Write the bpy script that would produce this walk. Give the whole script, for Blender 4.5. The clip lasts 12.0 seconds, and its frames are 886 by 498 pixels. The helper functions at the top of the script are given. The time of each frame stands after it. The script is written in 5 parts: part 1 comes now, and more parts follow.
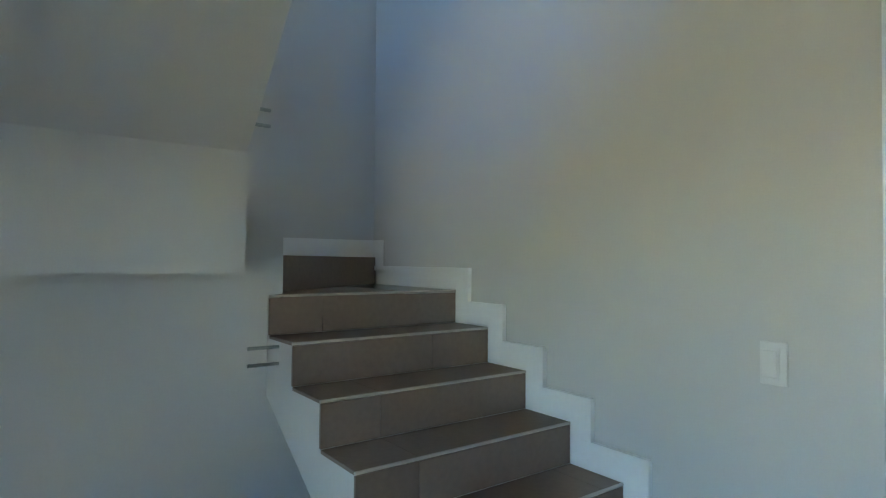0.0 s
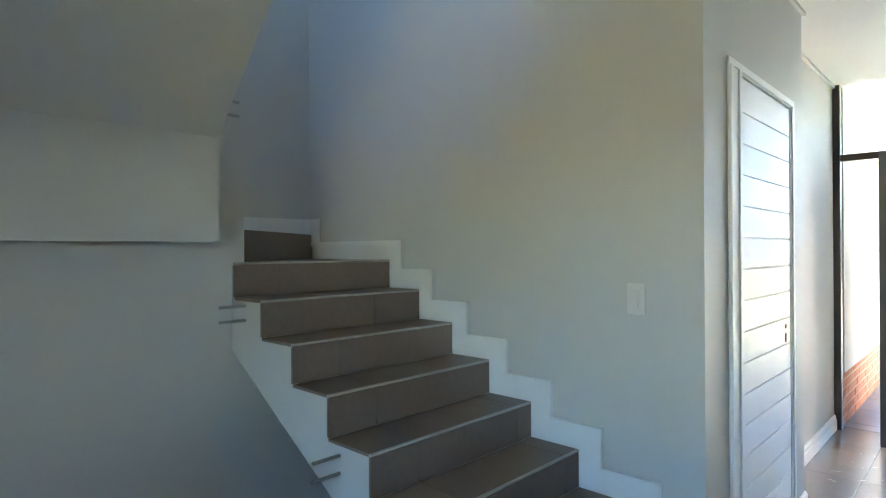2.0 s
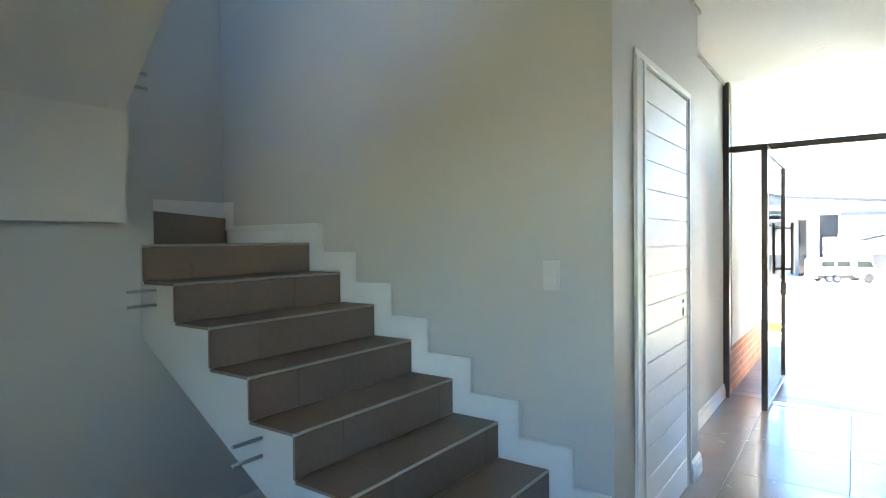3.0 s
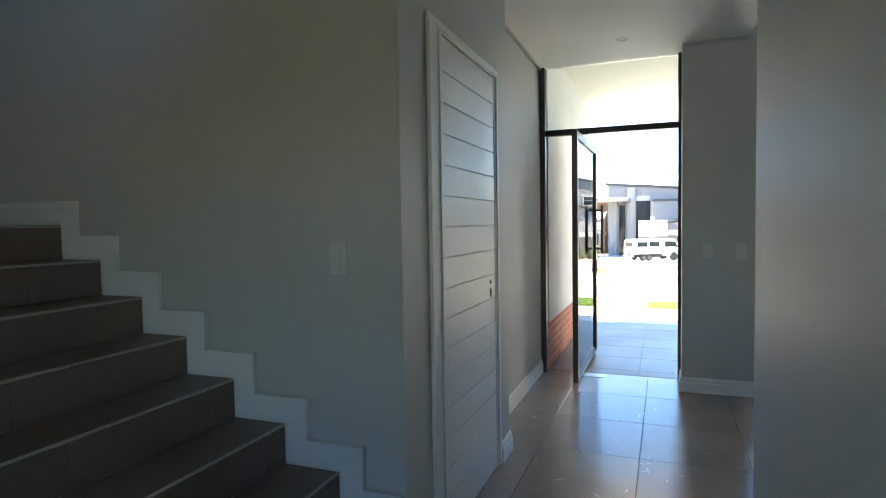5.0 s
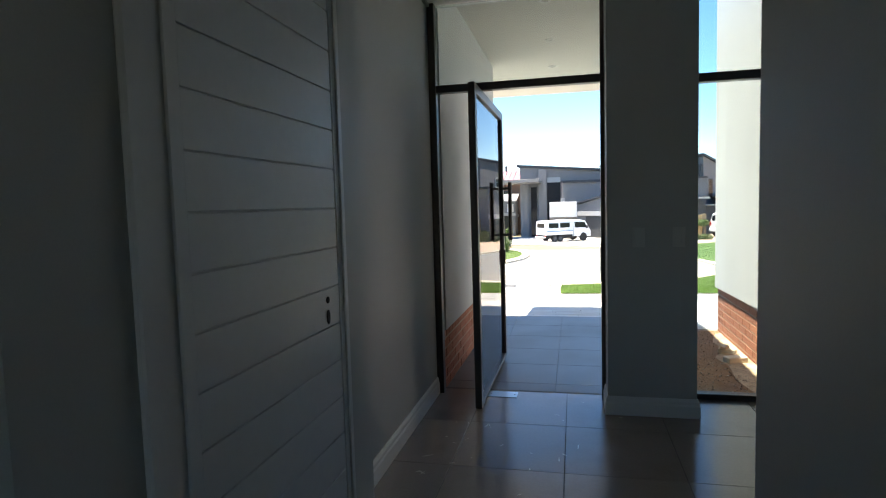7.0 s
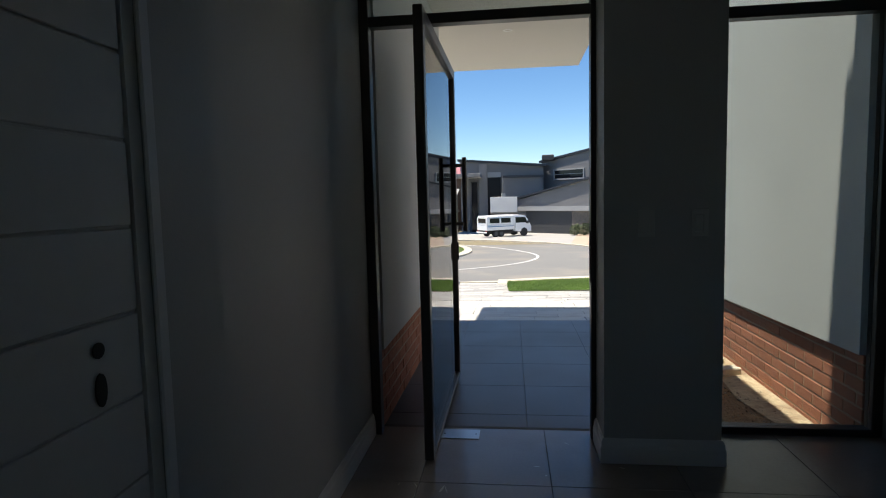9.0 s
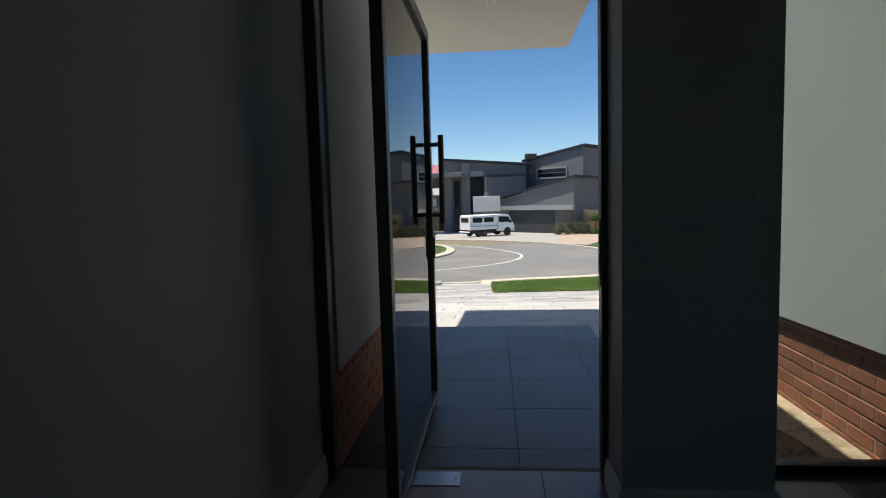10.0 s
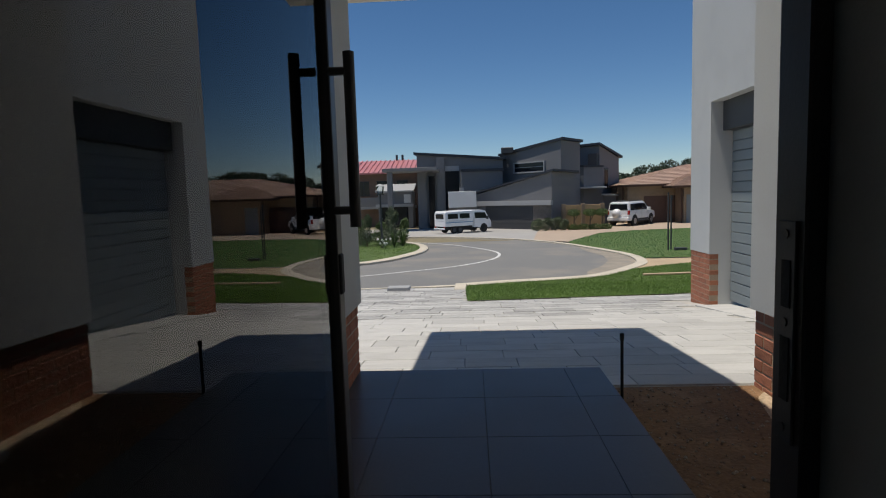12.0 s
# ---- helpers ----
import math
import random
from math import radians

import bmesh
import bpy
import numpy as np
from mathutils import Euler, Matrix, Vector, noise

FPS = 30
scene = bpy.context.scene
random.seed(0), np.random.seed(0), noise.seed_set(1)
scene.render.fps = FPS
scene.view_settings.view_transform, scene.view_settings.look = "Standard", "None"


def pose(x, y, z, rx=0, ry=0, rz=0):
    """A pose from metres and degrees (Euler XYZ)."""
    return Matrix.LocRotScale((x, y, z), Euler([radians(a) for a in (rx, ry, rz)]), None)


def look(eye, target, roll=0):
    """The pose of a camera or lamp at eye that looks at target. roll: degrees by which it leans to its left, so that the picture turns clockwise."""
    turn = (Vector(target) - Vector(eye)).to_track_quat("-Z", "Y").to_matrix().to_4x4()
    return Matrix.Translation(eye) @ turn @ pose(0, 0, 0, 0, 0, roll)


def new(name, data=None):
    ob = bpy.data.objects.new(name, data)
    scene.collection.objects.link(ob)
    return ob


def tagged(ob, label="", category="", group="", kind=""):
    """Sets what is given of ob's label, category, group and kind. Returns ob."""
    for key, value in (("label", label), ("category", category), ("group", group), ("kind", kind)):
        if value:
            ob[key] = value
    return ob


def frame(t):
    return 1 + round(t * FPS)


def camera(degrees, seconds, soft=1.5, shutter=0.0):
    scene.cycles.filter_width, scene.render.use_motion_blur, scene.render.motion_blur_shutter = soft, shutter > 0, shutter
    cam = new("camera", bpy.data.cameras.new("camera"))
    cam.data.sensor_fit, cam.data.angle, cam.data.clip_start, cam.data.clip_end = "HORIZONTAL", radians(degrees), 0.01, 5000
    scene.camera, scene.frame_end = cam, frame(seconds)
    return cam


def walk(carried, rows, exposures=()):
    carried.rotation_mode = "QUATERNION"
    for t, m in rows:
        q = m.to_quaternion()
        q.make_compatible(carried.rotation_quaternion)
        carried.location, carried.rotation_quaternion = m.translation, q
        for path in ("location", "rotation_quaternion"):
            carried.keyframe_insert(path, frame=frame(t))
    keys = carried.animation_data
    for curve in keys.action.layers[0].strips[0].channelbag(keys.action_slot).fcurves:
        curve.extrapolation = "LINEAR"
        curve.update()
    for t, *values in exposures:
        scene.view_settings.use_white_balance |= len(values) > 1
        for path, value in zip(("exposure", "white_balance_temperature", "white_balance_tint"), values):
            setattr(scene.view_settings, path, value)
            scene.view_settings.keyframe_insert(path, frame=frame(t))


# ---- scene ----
cam = camera(75.2, 12.0, soft=1.1)
PATH = [
    (0, (0.501, -1.696, 1.497), (-1.107, -0.507, 1.54), 0.5),
    (0.5, (0.624, -1.777, 1.484), (-0.978, -0.581, 1.537), 0.3),
    (1, (0.71, -1.923, 1.482), (-0.841, -0.66, 1.519), -0.3),
    (1.5, (0.729, -2.028, 1.429), (-0.756, -0.689, 1.467), -0.1),
    (2, (0.756, -2.109, 1.411), (-0.63, -0.667, 1.416), -0.3),
    (2.5, (0.754, -2.145, 1.384), (-0.517, -0.601, 1.372), -0.5),
    (4.3, (0.824, -2.077, 1.345), (-0.077, -0.293, 1.272), -0.7),
    (4.5, (0.849, -2.03, 1.332), (-0.005, -0.223, 1.26), -0.8),
    (5, (0.865, -1.813, 1.344), (0.146, 0.051, 1.254), -0.9),
    (5.5, (0.868, -1.577, 1.329), (0.257, 0.324, 1.213), -1.1),
    (6, (0.83, -1.287, 1.322), (0.306, 0.638, 1.19), -1.3),
    (6.5, (0.805, -0.984, 1.33), (0.331, 0.954, 1.189), -1.3),
    (8.3, (0.654, 0.091, 1.297), (0.316, 2.053, 1.112), -1.8),
    (8.5, (0.611, 0.131, 1.277), (0.304, 2.1, 1.109), -1.4),
    (9, (0.581, 0.368, 1.229), (0.343, 2.346, 1.056), -1.4),
    (9.5, (0.581, 0.658, 1.154), (0.372, 2.64, 0.982), -1.7),
    (10, (0.561, 1.008, 1.147), (0.381, 2.993, 0.974), -1.6),
    (10.5, (0.571, 1.395, 1.155), (0.418, 3.381, 0.981), -1.7),
    (11, (0.562, 1.81, 1.146), (0.426, 3.798, 0.972), -1.7),
    (11.5, (0.575, 2.222, 1.123), (0.456, 4.21, 0.946), -1.9),
    (12, (0.602, 2.597, 1.097), (0.502, 4.586, 0.908), -1.8),
]
EXPOSURE = [(0.0, 5.98, 7450, 10), (2.7, 5.98, 7800, 10), (4.3, 5.15, 7850, 10), (5.0, 4.33, 7800, 10), (5.5, 3.82, 7700, 10), (6.7, 2.8, 7450, 10), (8.3, 1.75, 7200, 10), (9.5, 1.0, 7050, 10), (10.5, 0.75, 6850, 10), (11.2, 0.53, 6800, 10), (12.0, 0.2, 6800, 10)]
walk(cam, [(t, look(eye, target, roll)) for t, eye, target, roll in PATH], EXPOSURE)

# ---- light ----
world = bpy.data.worlds.new("sky")
scene.world = world
world.use_nodes = True
wn = world.node_tree
sky = wn.nodes.new("ShaderNodeTexSky")
sky.sky_type, sky.sun_disc = "NISHITA", False
sky.sun_elevation, sky.sun_rotation = radians(77), radians(-105)
sky.altitude, sky.dust_density, sky.ozone_density = 2000, 0.0, 4.0
tone = wn.nodes.new("ShaderNodeHueSaturation")
tone.inputs["Saturation"].default_value = 1.18
wn.links.new(sky.outputs[0], tone.inputs["Color"])
wn.links.new(tone.outputs[0], wn.nodes["Background"].inputs[0])
wn.nodes["Background"].inputs[1].default_value = 0.075

sun = new("sun", bpy.data.lights.new("sun", "SUN"))
sun.data.energy, sun.data.angle, sun.data.color = 3.4, radians(0.6), (1.0, 0.95, 0.88)
sun.matrix_world = look((-0.225, -0.06, 1.0), (0, 0, 0))


def opening_light(name, eye, target, w, h, watts, color):
    d = bpy.data.lights.new(name, "AREA")
    d.shape, d.size, d.size_y, d.energy, d.color = "RECTANGLE", w, h, watts, color
    ob = new(name, d)
    ob.matrix_world = look(eye, target)
    return ob


# area lamp in the unseen stair window opening, standing in for sky light
opening_light("skylight_stair_window", (-0.6, -3.19, 4.3), (-1.2, 0.0, 3.5), 1.5, 1.0, 0.175, (0.8, 0.9, 1.0))
# fill lamp added behind the camera to brighten stairs and hall
opening_light("fill_rear_opening", (0.35, -3.19, 1.3), (-0.2, 0.0, 0.75), 0.8, 1.1, 0.075, (0.79, 0.905, 1.0))


# ---- materials ----
def material(name, color, rough=0.6, metal=0.0, var=0.08, scale=3.0, fine=60.0, bump=0.15, rand=0.0, spec=0.5, dirt=None, dirt_amount=0.0, stretch=None):
    """Base colour varied at two scales, with fine relief; rand varies whole pieces, dirt is a second colour in patches."""
    m = bpy.data.materials.new(name)
    m.use_nodes = True
    nt = m.node_tree
    n, l = nt.nodes, nt.links
    b = n["Principled BSDF"]
    tc = n.new("ShaderNodeNewGeometry")
    vec = tc.outputs["Position"]
    if stretch:
        mp = n.new("ShaderNodeMapping")
        mp.inputs["Scale"].default_value = stretch
        l.new(vec, mp.inputs[0])
        vec = mp.outputs[0]
    big, small = n.new("ShaderNodeTexNoise"), n.new("ShaderNodeTexNoise")
    big.inputs["Scale"].default_value, small.inputs["Scale"].default_value = scale, fine
    big.inputs["Detail"].default_value, small.inputs["Detail"].default_value = 4, 3
    l.new(vec, big.inputs["Vector"])
    l.new(vec, small.inputs["Vector"])
    add = n.new("ShaderNodeMath")
    add.operation = "ADD"
    l.new(big.outputs[0], add.inputs[0])
    l.new(small.outputs[0], add.inputs[1])
    value = add.outputs[0]
    if rand:
        oi, ra = n.new("ShaderNodeObjectInfo"), n.new("ShaderNodeMath")
        ra.operation = "MULTIPLY_ADD"
        l.new(oi.outputs["Random"], ra.inputs[0])
        ra.inputs[1].default_value = rand
        l.new(value, ra.inputs[2])
        value = ra.outputs[0]
    mr = n.new("ShaderNodeMapRange")
    mr.inputs[1].default_value, mr.inputs[2].default_value = 0.6, 1.4 + rand
    mr.inputs[3].default_value, mr.inputs[4].default_value = 1 - var, 1 + var
    l.new(value, mr.inputs[0])
    mix = n.new("ShaderNodeMix")
    mix.data_type, mix.blend_type = "RGBA", "MULTIPLY"
    mix.inputs["Factor"].default_value = 1.0
    mix.inputs["A"].default_value = (*color, 1)
    l.new(mr.outputs[0], mix.inputs["B"])
    col = mix.outputs["Result"]
    if dirt:
        dn, dr_, dm = n.new("ShaderNodeTexNoise"), n.new("ShaderNodeMapRange"), n.new("ShaderNodeMix")
        dn.inputs["Scale"].default_value, dn.inputs["Detail"].default_value = scale * 1.7, 6
        l.new(vec, dn.inputs["Vector"])
        dr_.inputs[1].default_value, dr_.inputs[2].default_value, dr_.inputs[4].default_value = 0.5, 0.72, dirt_amount
        l.new(dn.outputs[0], dr_.inputs[0])
        dm.data_type = "RGBA"
        l.new(dr_.outputs[0], dm.inputs["Factor"])
        l.new(col, dm.inputs["A"])
        dm.inputs["B"].default_value = (*dirt, 1)
        col = dm.outputs["Result"]
    l.new(col, b.inputs["Base Color"])
    rr = n.new("ShaderNodeMapRange")
    rr.inputs[1].default_value, rr.inputs[2].default_value = 0.3, 0.7
    rr.inputs[3].default_value, rr.inputs[4].default_value = max(rough - 0.06, 0.02), min(rough + 0.06, 1)
    l.new(big.outputs[0], rr.inputs[0])
    l.new(rr.outputs[0], b.inputs["Roughness"])
    b.inputs["Metallic"].default_value = metal
    b.inputs["Specular IOR Level"].default_value = spec
    if bump:
        bp = n.new("ShaderNodeBump")
        bp.inputs["Strength"].default_value, bp.inputs["Distance"].default_value = bump, 0.01
        l.new(small.outputs[0], bp.inputs["Height"])
        l.new(bp.outputs[0], b.inputs["Normal"])
    return m


def glass(name, tint=(0.9, 0.95, 0.95), gloss=1.0):
    m = bpy.data.materials.new(name)
    m.use_nodes = True
    n, l = m.node_tree.nodes, m.node_tree.links
    n.remove(n["Principled BSDF"])
    fr, tr, gl, mx = (n.new("ShaderNode" + k) for k in ("Fresnel", "BsdfTransparent", "BsdfGlossy", "MixShader"))
    fr.inputs[0].default_value = 1.52 * gloss
    tr.inputs[0].default_value, gl.inputs["Roughness"].default_value = (*tint, 1), 0.0
    l.new(fr.outputs[0], mx.inputs[0])
    l.new(tr.outputs[0], mx.inputs[1])
    l.new(gl.outputs[0], mx.inputs[2])
    l.new(mx.outputs[0], n["Material Output"].inputs[0])
    return m


PAINT = material("interior wall paint", (0.53, 0.533, 0.52), 0.55, var=0.03, scale=1.2, fine=180, bump=0.06)
CEIL = material("ceiling paint", (0.76, 0.76, 0.74), 0.7, var=0.02, fine=120, bump=0.04)
SKIRT = material("white skirting enamel", (0.78, 0.79, 0.79), 0.4, var=0.03, fine=40, bump=0.05)
DOORW = material("white door enamel", (0.78, 0.785, 0.79), 0.42, var=0.03, scale=2, fine=30, bump=0.05)
STEP = material("brown porcelain step tile", (0.172, 0.124, 0.098), 0.42, var=0.16, scale=2.5, fine=45, bump=0.05, rand=0.25)
TRIM = material("step edge trim", (0.46, 0.43, 0.40), 0.35, metal=0.3, var=0.1, bump=0.05)
TILE = material("taupe porcelain floor tile", (0.33, 0.28, 0.25), 0.2, var=0.08, scale=1.6, fine=70, bump=0.015, rand=0.2, dirt=(0.2, 0.165, 0.14), dirt_amount=0.35)
PORCHTILE = material("slate grey porch tile", (0.098, 0.087, 0.085), 0.36, var=0.1, scale=1.6, fine=70, bump=0.02, rand=0.2, spec=0.3)
GROUT = material("dark grout", (0.12, 0.105, 0.095), 0.9, var=0.15, fine=200)
BRONZE = material("dark bronze aluminium", (0.07, 0.06, 0.054), 0.42, metal=0.05, var=0.1, fine=200, bump=0.03)
STEEL = material("brushed steel", (0.45, 0.46, 0.47), 0.3, metal=1.0, var=0.08, fine=150, bump=0.05)
BOLTM = material("zinc threaded rod", (0.34, 0.37, 0.37), 0.35, metal=0.9, var=0.2, fine=300, bump=0.3)
DARKMETAL = material("dark anodised metal", (0.09, 0.09, 0.09), 0.45, metal=0.6, var=0.1, fine=150, bump=0.03)
PLASTIC = material("white switch plastic", (0.62, 0.62, 0.6), 0.4, var=0.01, bump=0.0)
BLACK = material("black hole", (0.01, 0.01, 0.01), 0.7, var=0.1)
GLASS = glass("clear glass")
DOORGLASS = glass("door glass", (0.94, 0.955, 0.95), 1.2)
GREYOUT = material("grey exterior plaster", (0.51, 0.52, 0.515), 0.8, var=0.05, scale=1.0, fine=90, bump=0.035, dirt=(0.4, 0.405, 0.4), dirt_amount=0.3)
SOFFIT = material("cream soffit paint", (0.5, 0.48, 0.43), 0.75, var=0.03, fine=120, bump=0.05)
BRICK = material("red face brick", (0.39, 0.15, 0.084), 0.85, var=0.25, scale=12, fine=160, bump=0.5, rand=0.9, dirt=(0.2, 0.085, 0.055), dirt_amount=0.5)
MORTAR = material("mortar", (0.42, 0.32, 0.23), 0.95, var=0.2, fine=120, bump=0.5)
PAVER = material("pale concrete paver", (0.47, 0.462, 0.44), 0.85, var=0.22, scale=2.0, fine=60, bump=0.35, rand=0.7, dirt=(0.36, 0.35, 0.33), dirt_amount=0.5, stretch=(1.0, 3.0, 1.0))
PAVEJOINT = material("paver joint sand", (0.42, 0.4, 0.365), 0.95, var=0.2, fine=120, bump=0.4)
DIRT = material("red brown soil", (0.21, 0.115, 0.052), 0.95, var=0.35, scale=4, fine=40, bump=0.9, dirt=(0.33, 0.2, 0.11), dirt_amount=0.5)
SAND = material("sandy verge", (0.45, 0.34, 0.22), 0.95, var=0.2, scale=2, fine=30, bump=0.6)
ASPHALT = material("grey asphalt", (0.185, 0.184, 0.176), 0.9, var=0.14, scale=0.35, fine=50, bump=0.4, dirt=(0.28, 0.25, 0.21), dirt_amount=0.6)
ROADLINE = material("white road paint", (0.62, 0.62, 0.6), 0.8, var=0.12, fine=30)
KERB = material("concrete kerb", (0.54, 0.485, 0.39), 0.9, var=0.15, scale=1.5, fine=50, bump=0.4)
LAWN = material("lawn soil and thatch", (0.085, 0.13, 0.03), 0.9, var=0.35, scale=0.8, fine=25, bump=0.9)
FIELD = material("dry ground", (0.2, 0.17, 0.1), 0.95, var=0.3, scale=0.1, fine=2)
APRON = material("tan paving", (0.42, 0.33, 0.25), 0.9, var=0.12, scale=0.8, fine=8, bump=0.4)


# ---- mesh helpers ----
def mesh(name, bm, mat, smooth=False):
    me = bpy.data.meshes.new(name)
    bmesh.ops.recalc_face_normals(bm, faces=bm.faces)
    if smooth:
        for f in bm.faces:
            f.smooth = True
    bm.to_mesh(me)
    bm.free()
    for m in (mat if isinstance(mat, (list, tuple)) else [mat]):
        me.materials.append(m)
    return me


def part(name, bm, mat, parent=None, label="", smooth=False):
    ob = new(name, mesh(name, bm, mat, smooth))
    ob.parent = parent
    if label:
        tagged(ob, label)
    return ob


def thing(name, at, label, category, group="", rz=0.0):
    ob = new(name)
    ob.empty_display_size = 0.1
    ob.matrix_world = pose(*at, 0, 0, rz)
    return tagged(ob, label, category, group)


def box(x0, x1, y0, y1, z0, z1, bevel=0.0, bm=None, seg=1):
    own = bm is None
    bm = bm or bmesh.new()
    r = bmesh.ops.create_cube(bm, size=1)
    vs = r["verts"]
    for v in vs:
        v.co = ((x0 + x1) / 2 + v.co.x * (x1 - x0), (y0 + y1) / 2 + v.co.y * (y1 - y0), (z0 + z1) / 2 + v.co.z * (z1 - z0))
    if bevel:
        es = list({e for v in vs for e in v.link_edges})
        bmesh.ops.bevel(bm, geom=es, offset=bevel, segments=seg, profile=0.5, affect="EDGES")
    return bm


def rod(a, b, r, bm=None, n=10, r2=None):
    bm = bm or bmesh.new()
    a, b = Vector(a), Vector(b)
    d = b - a
    m = Matrix.Translation((a + b) / 2) @ d.to_track_quat("Z", "Y").to_matrix().to_4x4()
    bmesh.ops.create_cone(bm, cap_ends=True, segments=n, radius1=r, radius2=r if r2 is None else r2, depth=d.length, matrix=m)
    return bm


def prism(pts, axis, a, b, bm=None):
    """A prism over a 2D outline: axis 'y' takes (x, z) points, 'x' takes (y, z), 'z' takes (x, y)."""
    bm = bm or bmesh.new()
    put = {"y": lambda p, c: (p[0], c, p[1]), "x": lambda p, c: (c, p[0], p[1]), "z": lambda p, c: (p[0], p[1], c)}[axis]
    lo = [bm.verts.new(put(p, a)) for p in pts]
    hi = [bm.verts.new(put(p, b)) for p in pts]
    bm.faces.new(lo)
    bm.faces.new(hi[::-1])
    for i in range(len(pts)):
        j = (i + 1) % len(pts)
        bm.faces.new((lo[i], lo[j], hi[j], hi[i]))
    return bm


def structure(name, bm, mat, label, category):
    return tagged(part(name, bm, mat), label, category, kind="structure")


# ---- the house inside ----
YE = 3.24      # inner plane of the entrance frame
CZ = 2.68      # hall ceiling
TOP = 5.4      # ceiling of the double-height parts
RISE, GO = 0.1548, 0.2365
N0X, N0Z = -1.672, 1.362   # top nosing of the lower flight

wall_paint = "smooth grey-white painted plaster wall"
structure("wall_stair", box(-2.63, 0.012, 0, 0.15, -0.05, TOP), PAINT, wall_paint + " beside the staircase", "wall")
bm = prism([(0.15, 0), (0.385, 0), (0.385, 2.125), (1.21, 2.125), (1.21, 0), (1.44, 0), (1.44, TOP), (0.15, TOP)], "x", -0.17, 0.012)
structure("wall_passage", bm, PAINT, wall_paint + " around the white panelled door", "wall")
structure("wall_hall", box(-0.31, -0.16, 1.44, 3.34, -0.05, TOP), PAINT, wall_paint + " of the entrance hall", "wall")
structure("wall_closet_back", box(-1.3, -1.2, 0.15, 1.6, 0, 2.7), PAINT, "plain painted wall of the closet behind the door", "wall")
structure("wall_west", box(-2.63, -2.483, -3.35, 0, -0.05, TOP), PAINT, wall_paint + " behind the stair landing", "wall")
bm = box(-2.63, 1.4, -3.35, -3.2, 4.85, TOP)
for x0, x1, z0, z1 in ((-2.63, 1.4, 1.9, 3.75), (-2.63, -1.4, 3.75, 4.85), (0.2, 1.4, 3.75, 4.85), (-2.63, -0.1, 0.7, 1.9), (0.8, 1.4, 0.7, 1.9), (-2.63, 1.4, -0.05, 0.7)):
    box(x0, x1, -3.35, -3.2, z0, z1, bm=bm)
structure("wall_south", bm, PAINT, wall_paint + " at the back of the hall", "wall")
structure("wall_right", box(1.21, 1.36, -3.2, 0.83, -0.05, TOP), PAINT, wall_paint + " with a plain end", "wall")
structure("wall_east", box(2.391, 2.6, 0.7, 3.43, -0.05, TOP), PAINT, wall_paint + " beside the tall window", "wall")
structure("wall_lounge", box(1.36, 2.67, 0.55, 0.7, -0.05, TOP), PAINT, wall_paint, "wall")
structure("wall_pillar", prism([(0.99, 3.0), (1.505, 3.0), (1.505, 3.42), (1.09, 3.42), (1.06, 3.306), (0.99, 3.306)], "z", -0.05, TOP), PAINT, "grey-white plastered pillar between front door and window", "pillar")
structure("wall_over_door", box(-0.31, 1.06, 3.345, 3.42, 2.70, TOP), PAINT, "painted plaster wall above the entrance", "wall")
# unseen wall added to keep the tall window's light off the stair wall
structure("wall_light_block", box(0.0, 1.21, -0.02, 0.13, CZ + 0.2, TOP), PAINT, wall_paint + " added unseen over the hall to block light", "wall")
# landing wall under the turn of the stairs, with its upstand
structure("wall_landing", prism([(-3.2, 0), (-0.003, 0), (-0.003, 1.2), (-0.85, 1.2), (-0.85, 1.665), (-3.2, 1.665)], "x", -1.86, -1.708), PAINT, wall_paint + " under the stair landing", "wall")
structure("ceiling", box(-0.16, 1.45, -0.02, 3.0, CZ, CZ + 0.2), CEIL, "smooth white plasterboard hall ceiling", "ceiling")
structure("ceiling_strip", box(-0.16, 1.0, 3.0, 3.34, CZ, CZ + 0.2), CEIL, "smooth white plasterboard ceiling over the entrance", "ceiling")
structure("ceiling_upper", box(-2.63, 2.67, -3.35, 3.345, TOP, TOP + 0.15), CEIL, "white upper ceiling of the double-height space", "ceiling")
# proud strips, darker than the ceiling, stand in for its recessed shadow gap
structure("trim_shadow_gap", box(0.012, 0.03, 0.0, 1.44, CZ - 0.022, CZ - 0.002), PAINT, "thin strip in wall paint standing in for the ceiling's shadow gap", "cornice")
structure("trim_shadow_gap_hall", box(-0.16, -0.142, 1.458, YE, CZ - 0.022, CZ - 0.002), PAINT, "thin strip in wall paint standing in for the ceiling's shadow gap", "cornice")
structure("trim_shadow_gap_return", box(-0.16, 0.03, 1.44, 1.458, CZ - 0.022, CZ - 0.002), PAINT, "thin strip in wall paint standing in for the ceiling's shadow gap", "cornice")
structure("trim_shadow_gap_pillar", box(1.0, 1.45, 2.982, 3.0, CZ - 0.022, CZ - 0.002), PAINT, "thin strip in wall paint standing in for the ceiling's shadow gap", "cornice")

floor = structure("floor", box(-2.6, 2.6, -3.3, 3.40, -0.12, -0.006), GROUT, "taupe porcelain tiled hall floor with dark grout", "floor")


